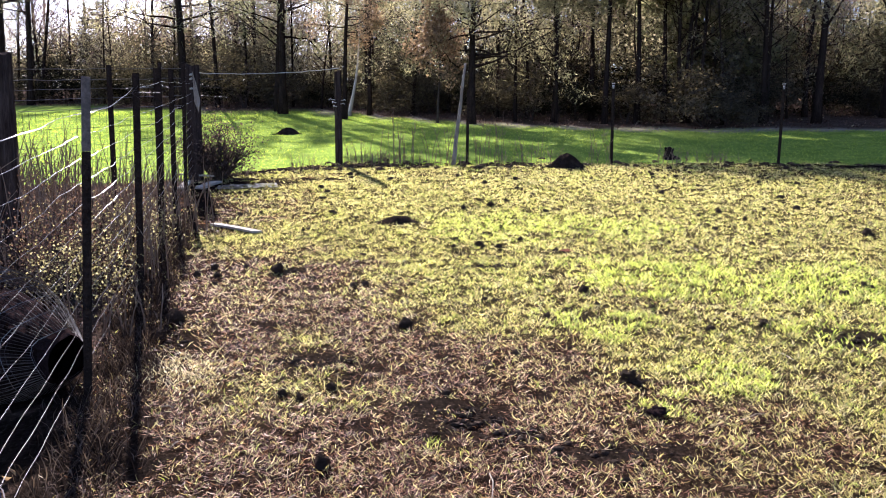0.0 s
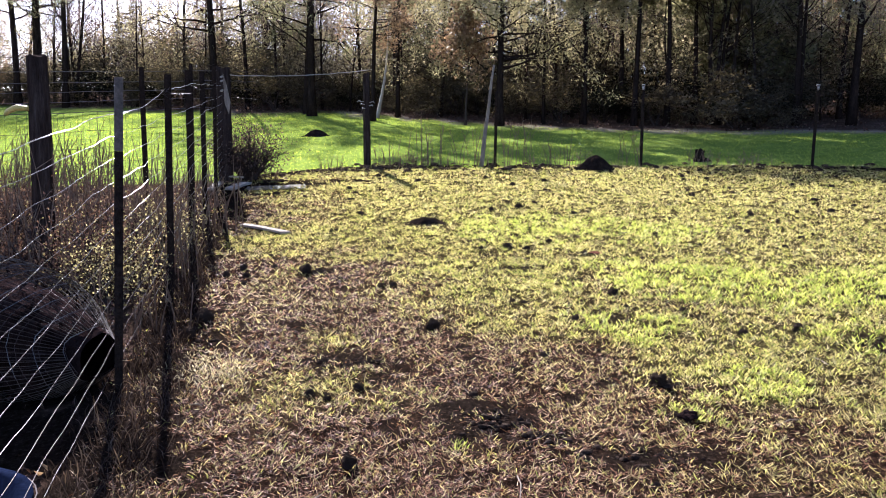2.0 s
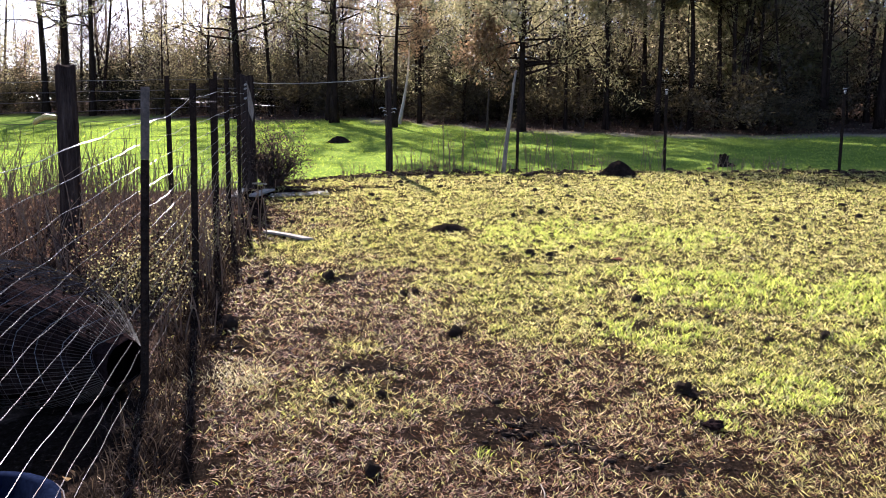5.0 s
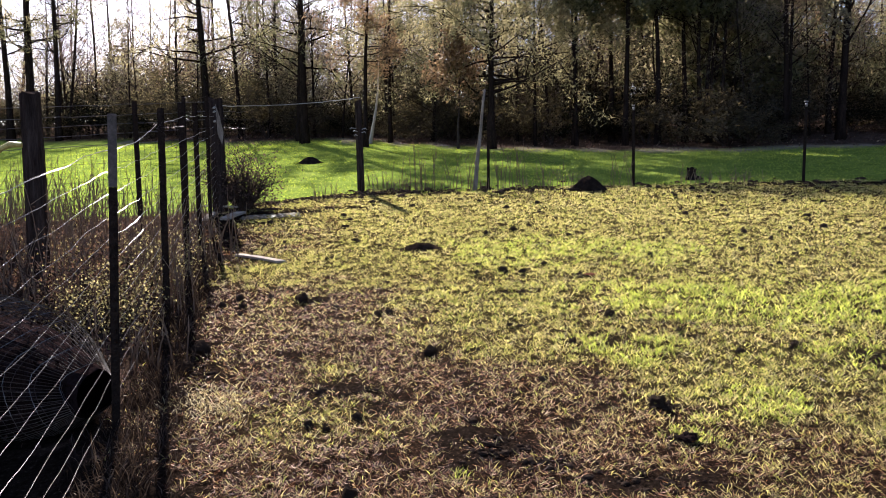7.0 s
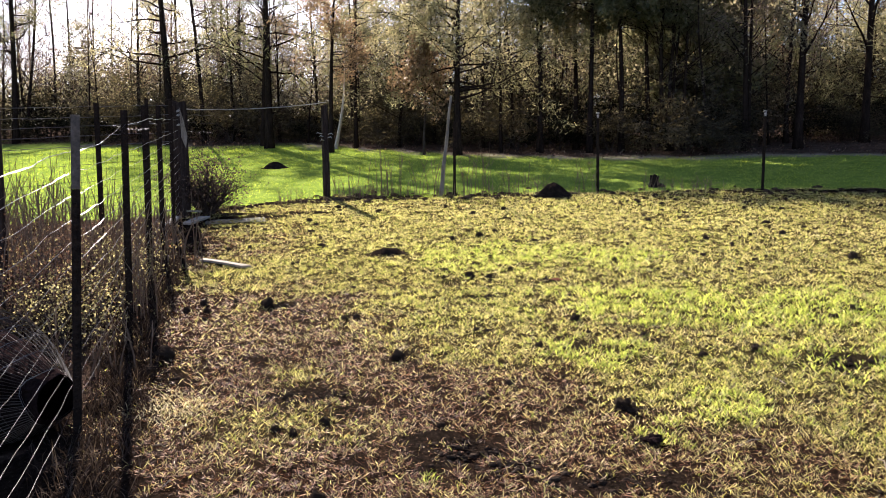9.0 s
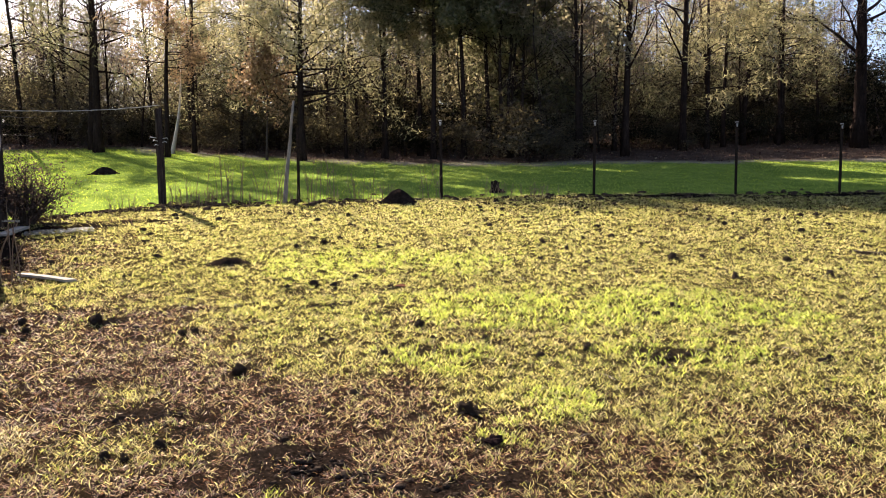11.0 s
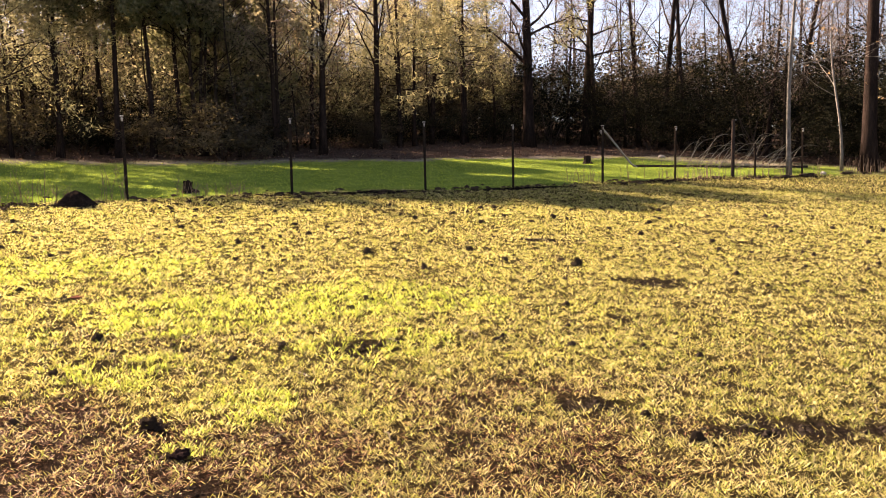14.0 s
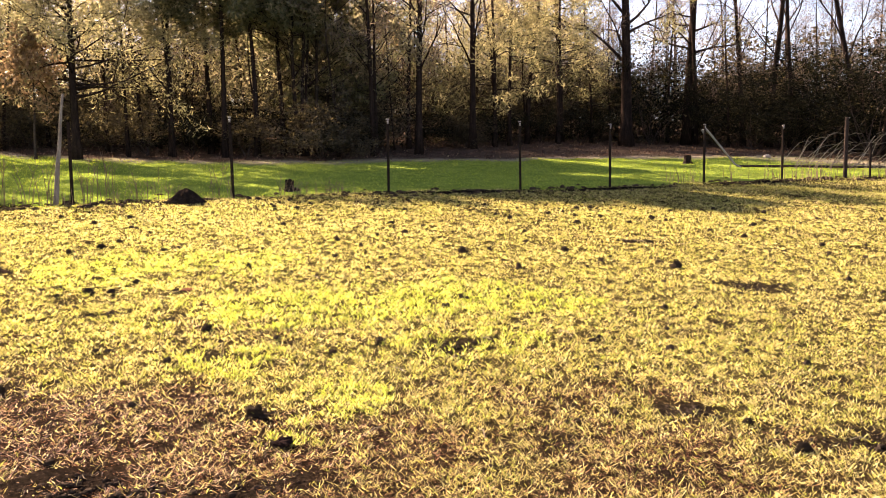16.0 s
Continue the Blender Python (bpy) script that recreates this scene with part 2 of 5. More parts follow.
WOODS = [(-40, 62), (-15.1, 49.6), (-7.3, 41), (-1.7, 36.5), (6.3, 32.9), (12.4, 28.4), (18.7, 24.4), (26.8, 22.7), (34.4, 21.4), (38, 24), (42.8, 27.5), (46.9, 30.5), (51, 32.3), (59.2, 33), (67.1, 30.5), (72.7, 27.5), (85, 26.2), (120, 26)]
rng = np.random.default_rng(7)


def lattice(seed):
    return np.random.default_rng(seed).random((256, 256))


LATTICES = [lattice(s) for s in range(6)]


def value_noise(x, y, size, seed=0):
    g = LATTICES[seed]
    u, v = np.asarray(x, float) / size + 1000, np.asarray(y, float) / size + 1000
    i, j = np.floor(u).astype(int), np.floor(v).astype(int)
    a, b = u - i, v - j
    a, b = a * a * (3 - 2 * a), b * b * (3 - 2 * b)
    i0, i1, j0, j1 = i % 256, (i + 1) % 256, j % 256, (j + 1) % 256
    return (g[i0, j0] * (1 - a) + g[i1, j0] * a) * (1 - b) + (g[i0, j1] * (1 - a) + g[i1, j1] * a) * b


def soft_clip(v, lo, hi, s):
    v = np.asarray(v, float)
    v = hi - s * np.logaddexp(0, (hi - v) / s)
    return lo + s * np.logaddexp(0, (v - lo) / s)


def step(a, b, v):
    s = np.clip((v - a) / (b - a), 0, 1)
    return s * s * (3 - 2 * s)


def land(x, y):
    """Height of the ground, for numbers or arrays."""
    x, y = np.asarray(x, float), np.asarray(y, float)
    base = RISE_X * soft_clip(x, -60, 90, 3.0) + RISE_Y * soft_clip(y, -14, 115, 2.0)
    far = np.clip(np.hypot(x, y) / 30, 0, 1)
    return base + (value_noise(x, y, 0.55, 1) - 0.5) * 0.020 * (1 - 0.7 * far) + (value_noise(x, y, 0.19, 2) - 0.5) * 0.015 * (1 - far) + (value_noise(x, y, 4.0, 3) - 0.5) * 0.05 * far


def ground_at(x, y):
    return float(land(x, y))


def fence_line(x):
    return np.interp(x, [p[0] for p in FENCE_Y], [p[1] for p in FENCE_Y])


def left_fence_x(y):
    return -0.895 + 0.0285 * np.asarray(y, float)


# where the leaf litter of the wood begins, by bearing
LITTER_EDGE = [p for p in WOODS if p[0] < 30] + [(34.4, 22.9), (40.7, 24.1), (46.9, 24.1), (51, 25.8), (55.2, 26.8), (59.3, 27.3), (63.3, 28.2), (67.1, 28.5), (72.7, 27.5), (85, 26.2), (120, 26)]


def litter_at(x, y):
    """How far a place lies inside the litter of the wood, in metres (negative: in the open)."""
    a = np.degrees(np.arctan2(x, y))
    a = np.where(a < -130, 120, a)
    return np.hypot(x, y) - np.interp(a, [p[0] for p in LITTER_EDGE], [p[1] for p in LITTER_EDGE])


# bare, dug or trampled spots, some only shade: x, y, half-length, half-width, turn in degrees
DUG = [(0.95, 3.22, 0.27, 0.19, -16), (1.15, 3.0, 0.2, 0.12, -25), (0.39, 4.14, 0.15, 0.1, -17), (1.93, 3.38, 0.1, 0.08, -17), (1.85, 3.0, 0.07, 0.06, -16), (-0.47, 4.9, 0.2, 0.28, 0), (4.08, 1.1, 0.34, 0.13, -48),
       (4.6, 0.5, 0.4, 0.12, -52), (6.84, 3.09, 0.3, 0.14, -42), (3.54, 3.6, 0.24, 0.13, -35), (8.03, 5.16, 0.24, 0.1, -41), (2.04, 5.86, 0.2, 0.1, -17), (1.69, 7.95, 0.17, 0.14, -18), (1.5, 2.7, 0.3, 0.09, -20),
       (3.68, 1.97, 0.15, 0.07, -43), (2.82, 6.22, 0.12, 0.09, -17), (0.34, 6.25, 0.15, 0.08, -20), (1.99, 7.0, 0.08, 0.06, -18)]
# first spots, at and beyond the left fence, paint shadow as black soil
WORN_AND_SHADED = [(-0.78, 3.1, 0.32, 1.1, 0), (-1.35, 3.3, 0.5, 1.0, 0), (-1.6, 4.6, 0.55, 1.2, 0), (-2.6, 4.2, 0.9, 1.6, 0), (-0.64, 5.6, 0.14, 1.1, 0), (-0.55, 8.3, 0.15, 1.6, 0), (-0.4, 10.6, 0.25, 1.0, 0), (0.3, 11.6, 0.9, 0.25, 5), (0.6, 13.0, 1.0, 0.22, 25),
        (2.7, 13.1, 0.9, 0.2, -12), (4.2, 12.7, 0.8, 0.2, -14), (10.0, 10.3, 1.4, 0.22, -24), (13.0, 8.9, 1.6, 0.2, -22), (17, 7.6, 2.0, 0.25, -16), (20.5, 6.2, 2.0, 0.3, -22)]
# lush spots
LUSH_AT = [(2.76, 7.5, 0.9, 0.6, 0), (3.6, 7.2, 0.5, 0.35, 0), (3.44, 5.0, 0.9, 0.6, -25), (1.9, 3.05, 0.16, 0.13, 0), (0.76, 2.96, 0.04, 0.05, 0), (2.2, 4.3, 0.3, 0.3, 0), (3.6, 3.6, 0.45, 0.3, -35), (3.9, 6.9, 0.5, 0.5, 0), (2.5, 3.2, 0.25, 0.2, 0), (4.6, 4.4, 0.8, 0.5, -40)]


def spots(x, y, where, wobble=0.5):
    best = np.zeros_like(np.asarray(x, float))
    n = (value_noise(x, y, 0.16, 4) - 0.5) * wobble * 1.6 + (value_noise(x, y, 0.06, 5) - 0.5) * wobble
    for cx, cy, a, b, turn in where:
        c, s = math.cos(radians(turn)), math.sin(radians(turn))
        u, v = ((x - cx) * c + (y - cy) * s) / a, (-(x - cx) * s + (y - cy) * c) / b
        best = np.maximum(best, step(1.35, 0.75, np.hypot(u, v) + n))
    return best


def tussock(x, y):
    """How thickly the sward stands, from bare gaps (0) to full clumps (1)."""
    return step(0.40, 0.58, 0.5 * value_noise(x, y, 0.06, 0) + 0.5 * value_noise(x, y, 0.03, 4))


def masks(x, y):
    x, y = np.asarray(x, float), np.asarray(y, float)
    r = np.hypot(x, y)
    big, small = value_noise(x, y, 1.3, 1) - 0.5, value_noise(x, y, 0.35, 2) - 0.5
    patch = big * 1.0 + small * 0.9
    field = step(-0.15, 0.35, y - fence_line(x) + small * 0.8)
    # thatch: near the camera and along the left fence
    near = step(3.3, 7.8, r + patch * 3.2 + 0.85 * np.clip(x, -1, 4) - 0.5) * step(-0.5, 1.6, x + patch * 1.2 - 0.08 * (6 - y))
    green = np.clip(0.04 + 0.78 * near + patch * (0.1 + 0.28 * near) + 0.35 * spots(x, y, LUSH_AT, 0.9), 0.05, 1)
    wood = step(-1.8, -0.8, litter_at(x, y) + big * 1.2)
    left = step(0.12, -0.25, x - left_fence_x(y) + small * 0.3) * step(0.6, -0.4, y - fence_line(x))
    litter = np.maximum(wood, left)
    # bare holds dug and trampled soil, and the painted shade by the left fence
    bare = np.maximum(spots(x, y, DUG, 1.4) * (0.75 + 0.25 * step(0.34, 0.56, value_noise(x, y, 0.075, 1))), spots(x, y, WORN_AND_SHADED, 1.0)) * (1 - wood)
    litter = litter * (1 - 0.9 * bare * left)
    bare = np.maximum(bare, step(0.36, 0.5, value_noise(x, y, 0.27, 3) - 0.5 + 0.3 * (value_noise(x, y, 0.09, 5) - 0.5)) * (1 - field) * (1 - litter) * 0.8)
    return green, field, litter, bare


# ---- mesh helpers ----
class Shape:
    """Points and faces of one mesh, gathered in plain lists."""

    def __init__(self):
        self.v, self.f = [], []

    def add(self, pts, faces):
        k = len(self.v)
        self.v.extend(tuple(p) for p in pts)
        self.f.extend(tuple(k + i for i in f) for f in faces)
        return self

    def tube(self, pts, radii, sides=6, cap=True):
        pts = [Vector(p) for p in pts]
        k, side = len(self.v), Vector((1, 0.13, 0.07)).normalized()
        for i, p in enumerate(pts):
            d = (pts[min(i + 1, len(pts) - 1)] - pts[max(i - 1, 0)]).normalized()
            side = (side - d * side.dot(d))
            side = side.normalized() if side.length > 1e-4 else d.orthogonal().normalized()
            up = d.cross(side)
            for j in range(sides):
                a = 2 * math.pi * j / sides
                self.v.append(tuple(p + (side * math.cos(a) + up * math.sin(a)) * radii[i]))
        for i in range(len(pts) - 1):
            for j in range(sides):
                a, b = k + i * sides + j, k + i * sides + (j + 1) % sides
                self.f.append((a, b, b + sides, a + sides))
        if cap:
            self.f.append(tuple(k + j for j in reversed(range(sides))))
            self.f.append(tuple(k + (len(pts) - 1) * sides + j for j in range(sides)))
        return self

    def box(self, lo, hi, chamfer=0.0):
        (x0, y0, z0), (x1, y1, z1) = lo, hi
        c = chamfer
        ring = lambda z, i: [(x0 + c + i, y0 + i, z), (x1 - c - i, y0 + i, z), (x1 - i, y0 + c + i, z), (x1 - i, y1 - c - i, z), (x1 - c - i, y1 - i, z), (x0 + c + i, y1 - i, z), (x0 + i, y1 - c - i, z), (x0 + i, y0 + c + i, z)]
        if c:
            pts = ring(z0, c * 0.5) + ring(z0 + c * 0.5, 0) + ring(z1 - c * 0.5, 0) + ring(z1, c * 0.5)
            fs = [tuple(reversed(range(8))), tuple(range(24, 32))]
            fs += [(r * 8 + j, r * 8 + (j + 1) % 8, (r + 1) * 8 + (j + 1) % 8, (r + 1) * 8 + j) for r in range(3) for j in range(8)]
            return self.add(pts, fs)
        pts = [(x0, y0, z0), (x1, y0, z0), (x1, y1, z0), (x0, y1, z0), (x0, y0, z1), (x1, y0, z1), (x1, y1, z1), (x0, y1, z1)]
        return self.add(pts, [(3, 2, 1, 0), (4, 5, 6, 7), (0, 1, 5, 4), (1, 2, 6, 5), (2, 3, 7, 6), (3, 0, 4, 7)])

    def lump(self, centre, size, seed, rough=0.35, rings=7, segs=10, flat=0.25):
        """An uneven clod, flattened below."""
        rnd = random.Random(seed)
        ox, oy, oz = rnd.uniform(0, 90), rnd.uniform(0, 90), rnd.uniform(0, 90)
        pts = []
        for i in range(rings + 1):
            th = math.pi * i / rings
            for j in range(segs):
                ph = 2 * math.pi * j / segs
                d = Vector((math.sin(th) * math.cos(ph), math.sin(th) * math.sin(ph), math.cos(th)))
                k = 1 + rough * noise.noise(d * 1.3 + Vector((ox, oy, oz))) + 0.5 * rough * noise.noise(d * 3.4 + Vector((oy, oz, ox)))
                p = d * k
                pts.append((centre[0] + p.x * size[0], centre[1] + p.y * size[1], centre[2] + max(p.z, -flat) * size[2]))
        fs = [(i * segs + j, (i + 1) * segs + j, (i + 1) * segs + (j + 1) % segs, i * segs + (j + 1) % segs) for i in range(rings) for j in range(segs)]
        return self.add(pts, fs)

    def mesh(self, name, material, smooth=False):
        me = bpy.data.meshes.new(name)
        me.from_pydata(self.v, [], self.f)
        me.materials.append(material)
        if smooth:
            me.polygons.foreach_set("use_smooth", [True] * len(me.polygons))
        me.update()
        return me


def cloud(name, pts, per, material):
    """One mesh of many alike flat pieces: pts is (pieces, per, 3)."""
    n = len(pts)
    me = bpy.data.meshes.new(name)
    me.vertices.add(n * per)
    me.vertices.foreach_set("co", np.ascontiguousarray(pts, np.float32).ravel())
    me.loops.add(n * per)
    me.loops.foreach_set("vertex_index", np.arange(n * per, dtype=np.int32))
    me.polygons.add(n)
    me.polygons.foreach_set("loop_start", np.arange(0, n * per, per, dtype=np.int32))
    me.update(calc_edges=True)
    me.materials.append(material)
    return me


def part(name, shape, material, parent, label="", smooth=False):
    me = shape.mesh(name, material, smooth) if isinstance(shape, Shape) else shape
    ob = new(name, me)
    ob.parent = parent
    return tagged(ob, label)


def thing(name, label, category, m=None, group="", kind=""):
    ob = new(name)
    if m is not None:
        ob.matrix_basis = m
    ob.empty_display_size = 0.2
    return tagged(ob, label, category, group, kind)


def solid(name, shape, material, label="", category="", m=None, group="", kind="", smooth=False):
    ob = new(name, shape.mesh(name, material, smooth) if isinstance(shape, Shape) else shape)
    if m is not None:
        ob.matrix_basis = m
    return tagged(ob, label, category, group, kind)


# ---- ground ----
def stretch_axis(lo, hi, fine, out):
    inner = np.arange(lo, hi, fine)
    grow = 0.3 * 1.22 ** np.arange(0, 38)
    grow = np.cumsum(grow)
    grow = grow[grow < out]
    return np.concatenate([(lo - grow)[::-1], inner, hi + grow])


def build_ground():
    xs, ys = stretch_axis(-4.0, 16.0, 0.085, 900), stretch_axis(0.2, 14.5, 0.085, 900)
    X, Y = np.meshgrid(xs, ys, indexing="ij")
    g, f, l, b = masks(X, Y)
    w = litter_at(X, Y) + (value_noise(X, Y, 1.3, 1) - 0.5) * 0.8
    # narrow band along the litter edge that takes the sunlit colour
    sunlit_strip = step(-1.9, -1.6, w) * step(-0.7, -1.1, w)
    Z = land(X, Y) + 0.03 * b * (value_noise(X, Y, 0.11, 4) - 0.4)
    n, m = X.shape
    co = np.stack([X, Y, Z], -1).reshape(-1, 3).astype(np.float32)
    idx = np.arange(n * m).reshape(n, m)
    quads = np.stack([idx[:-1, :-1], idx[1:, :-1], idx[1:, 1:], idx[:-1, 1:]], -1).reshape(-1, 4)
    me = bpy.data.meshes.new("ground")
    me.vertices.add(len(co))
    me.vertices.foreach_set("co", co.ravel())
    me.loops.add(quads.size)
    me.loops.foreach_set("vertex_index", quads.ravel().astype(np.int32))
    me.polygons.add(len(quads))
    me.polygons.foreach_set("loop_start", np.arange(0, quads.size, 4, dtype=np.int32))
    me.update(calc_edges=True)
    me.polygons.foreach_set("use_smooth", [True] * len(quads))
    for name, v in (("green", g), ("field", f), ("litter", l), ("bare", b), ("sunlit_strip", sunlit_strip)):
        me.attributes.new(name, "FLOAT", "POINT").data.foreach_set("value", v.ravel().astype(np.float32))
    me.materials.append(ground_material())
    tagged(new("ground", me), "rising paddock ground of thatch, turf and bare soil", "ground", kind="structure")


build_ground()


# ---- grass ----
def scatter(n, r0, r1, a0, a1, power):
    """Places over a sector, denser near its middle point; power sets how density falls with distance."""
    u = rng.random(n)
    e = 2 - power
    r = (r0 ** e + u * (r1 ** e - r0 ** e)) ** (1 / e)
    a = np.radians(rng.uniform(a0, a1, n))
    return r * np.sin(a), r * np.cos(a), r


def blades(x, y, h, w, lean, material, name, label, z0=-0.004, fine=True, curl=0.35):
    n = len(x)
    z = land(x, y) + z0
    turn, way = rng.uniform(0, 2 * np.pi, n), rng.uniform(0, 2 * np.pi, n)
    bx, by = np.cos(turn) * w / 2, np.sin(turn) * w / 2
    l1, l2 = lean * curl, lean
    lx, ly = np.cos(way), np.sin(way)
    hm, ht = h * 0.55 * np.sqrt(np.clip(1 - l1 ** 2, 0.05, 1)), h * np.sqrt(np.clip(1 - l2 ** 2, 0.02, 1))
    base, tall = np.stack([x, y, z], -1), h[:, None]
    bow = rng.normal(0, 0.08, n) * h
    mid = base + np.stack([lx * l1 * h * 0.55 - ly * bow, ly * l1 * h * 0.55 + lx * bow, hm], -1)
    tip = base + np.stack([lx * l2 * h, ly * l2 * h, ht], -1)
    side = np.stack([bx, by, 0 * bx], -1)
    pts = np.stack([base - side * 0.7, mid + side, tip, mid - side], 1) if fine else np.stack([base - side, tip, base + side], 1)
    ob = new(name, cloud(name, pts, 4 if fine else 3, material))
    return tagged(ob, label, "grass", kind="stuff")


def build_grass():
    x, y, r = scatter(950000, 2.3, 17.5, -26, 88, 1.15)
    g, f, l, b = masks(x, y)
    tall = spots(x, y, LUSH_AT, 0.7)
    ok = (rng.random(len(x)) < np.maximum(0.03 + 0.12 * step(0.8, 2.6, x), 1.12 * g - 0.08 + 0.35 * tall) * (1 - b) * (1 - l) * (0.08 + 0.92 * tussock(x, y))) & (f < 0.6) & (x > left_fence_x(y) - 0.1)
    x, y, r, tall = x[ok], y[ok], r[ok], tall[ok]
    lush = (tall > 0.35) & (rng.random(len(x)) < 0.62) | (rng.random(len(x)) < 0.1)
    h = rng.uniform(0.016, 0.046, len(x)) * (1 + 0.3 * tall) * (0.6 + 0.7 * tussock(x, y))
    w = (0.0024 + 0.00075 * r) * rng.uniform(0.6, 1.3, len(x))
    lean = rng.uniform(0.55, 0.99, len(x)) * (1 - 0.1 * tall)
    for sel, mat, name, label in ((~lush, GRASS, "paddock_grass", "short grazed yellow-green grass blades"), (lush, LUSH, "lush_grass", "fresh bright green grass tufts")):
        for close in (True, False):
            q = sel & ((r < 6.5) == close)
            blades(x[q], y[q], h[q], w[q], lean[q], mat, name, label, fine=close, curl=0.8)
    # dead stems lying flat
    x, y, r = scatter(1150000, 2.3, 17, -26, 88, 1.4)
    g, f, l, b = masks(x, y)
    ok = (x > left_fence_x(y) - 0.04) & (rng.random(len(x)) < (1.04 - 0.45 * g) * (1 - 0.93 * b) * (0.10 + 0.6 * tussock(x, y) + 0.2 * tussock(x + 3.7, y - 1.9))) & (f < 0.5) & (l < 0.5)
    x, y, r = x[ok], y[ok], r[ok]
    n = len(x)
    h, w, lean = 0.012 + 0.044 * rng.random(n) ** 1.6, (0.0018 + 0.0007 * r) * rng.uniform(0.5, 1.4, n), np.clip(rng.normal(0.945, 0.06, n), 0.6, 0.997)
    pale = rng.random(n) < 0.14 + 1.1 * g[ok] + 0.3 * step(0.8, 2.6, x)
    lean = np.where(pale, lean * rng.uniform(0.75, 1, n), lean)
    for mat, name, label, kind in ((DRY, "dead_grass", "brown dead grass stems lying on the soil", ~pale), (STRAW, "straw", "pale golden straw among the grass", pale)):
        for close in (True, False):
            q = kind & ((r < 6) == close)
            blades(x[q], y[q], h[q], w[q], lean[q], mat, name, label, 0.004, close, 1.03)
    # the same sward behind
    x, y = rng.uniform(-0.9, 9, 260000), rng.uniform(-5, 3.2, 260000)
    a, r = np.degrees(np.arctan2(x, y)), np.hypot(x, y)
    x, y = x[(r < 2.3) | (np.abs(a) > 88)], y[(r < 2.3) | (np.abs(a) > 88)]
    n = len(x)
    for mat, name, label, q in ((GRASS, "paddock_grass", "short grazed yellow-green grass blades", np.arange(n) % 4 == 0), (DRY, "dead_grass", "brown dead grass stems lying on the soil", np.arange(n) % 4 > 1), (STRAW, "straw", "pale golden straw among the grass", np.arange(n) % 4 == 1)):
        blades(x[q], y[q], rng.uniform(0.02, 0.05, q.sum()), rng.uniform(0.004, 0.008, q.sum()), rng.uniform(0.6, 0.98, q.sum()), mat, name, label, fine=False)
    # a tuft of pale hay by the fence
    for hx, hy, n, spread in ((-0.36, 4.25, 330, 0.11), (-0.25, 4.1, 150, 0.11)):
        x, y = rng.normal(hx, spread, n), rng.normal(hy, spread * 1.1, n)
        blades(x, y, rng.uniform(0.03, 0.075, n), rng.uniform(0.003, 0.006, n), rng.uniform(0.7, 0.98, n), HAY, "hay", "pale yellow hay tuft on the bare soil", curl=0.8)
    # dead tangle along the foot of the wires, shade put into its dark colour
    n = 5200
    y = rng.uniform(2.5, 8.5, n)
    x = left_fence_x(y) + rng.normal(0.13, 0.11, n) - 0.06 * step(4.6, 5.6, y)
    blades(x, y, rng.uniform(0.04, 0.17, n) * (0.5 + value_noise(x, y, 0.3, 2)), rng.uniform(0.003, 0.007, n), rng.uniform(0.3, 0.97, n), SHADE_STALK, "dead_tangle", "dead grass and stems tangled at the fence foot, coloured dark for shade", curl=0.7)
    # the far right end of the paddock
    x, y, r = scatter(90000, 16.5, 30, 52, 90, 0.8)
    g, f, l, b = masks(x, y)
    ok = (f < 0.6) & (l < 0.6) & (rng.random(len(x)) < 1 - 0.8 * b)
    x, y, r = x[ok], y[ok], r[ok]
    n = len(x)
    for mat, name, label, q in ((GRASS, "paddock_grass", "short grazed yellow-green grass blades", np.arange(n) % 2 == 0), (STRAW, "straw", "pale golden straw among the grass", np.arange(n) % 2 == 1)):
        blades(x[q], y[q], rng.uniform(0.025, 0.06, q.sum()), (0.003 + 0.0006 * r[q]), rng.uniform(0.5, 0.97, q.sum()), mat, name, label, fine=False)
    # the open field past the fence
    x, y, r = scatter(230000, 10, 36, -22, 88, 0.6)
    g, f, l, b = masks(x, y)
    ok = (f > 0.4) & (l < 0.5)
    x, y, r = x[ok], y[ok], r[ok]
    n = len(x)
    blades(x, y, rng.uniform(0.018, 0.045, n), (0.003 + 0.0006 * r) * rng.uniform(0.7, 1.3, n), rng.uniform(0.3, 0.95, n), FIELD, "field_grass", "even green grass of the open field", fine=False)
    # leaves on the ground beyond the left fence and under the trees
    x = np.concatenate([rng.uniform(-7, -0.6, 26000), rng.uniform(-14, 40, 30000), rng.uniform(-7, -0.6, 12000)])
    y = np.concatenate([rng.uniform(2, 12.5, 26000), rng.uniform(4, 46, 30000), rng.uniform(-5, 2, 12000)])
    g, f, l, b = masks(x, y)
    ok = l > 0.45
    x, y = x[ok], y[ok]
    n = len(x)
    s = rng.uniform(0.02, 0.05, n) * (1 + (np.hypot(x, y) > 15) * 0.8)
    blades(x, y, s, s * 0.8, rng.uniform(0.5, 0.98, n), LITTER, "leaf_litter", "brown and rust fallen leaves on the ground", 0.004)


build_grass()


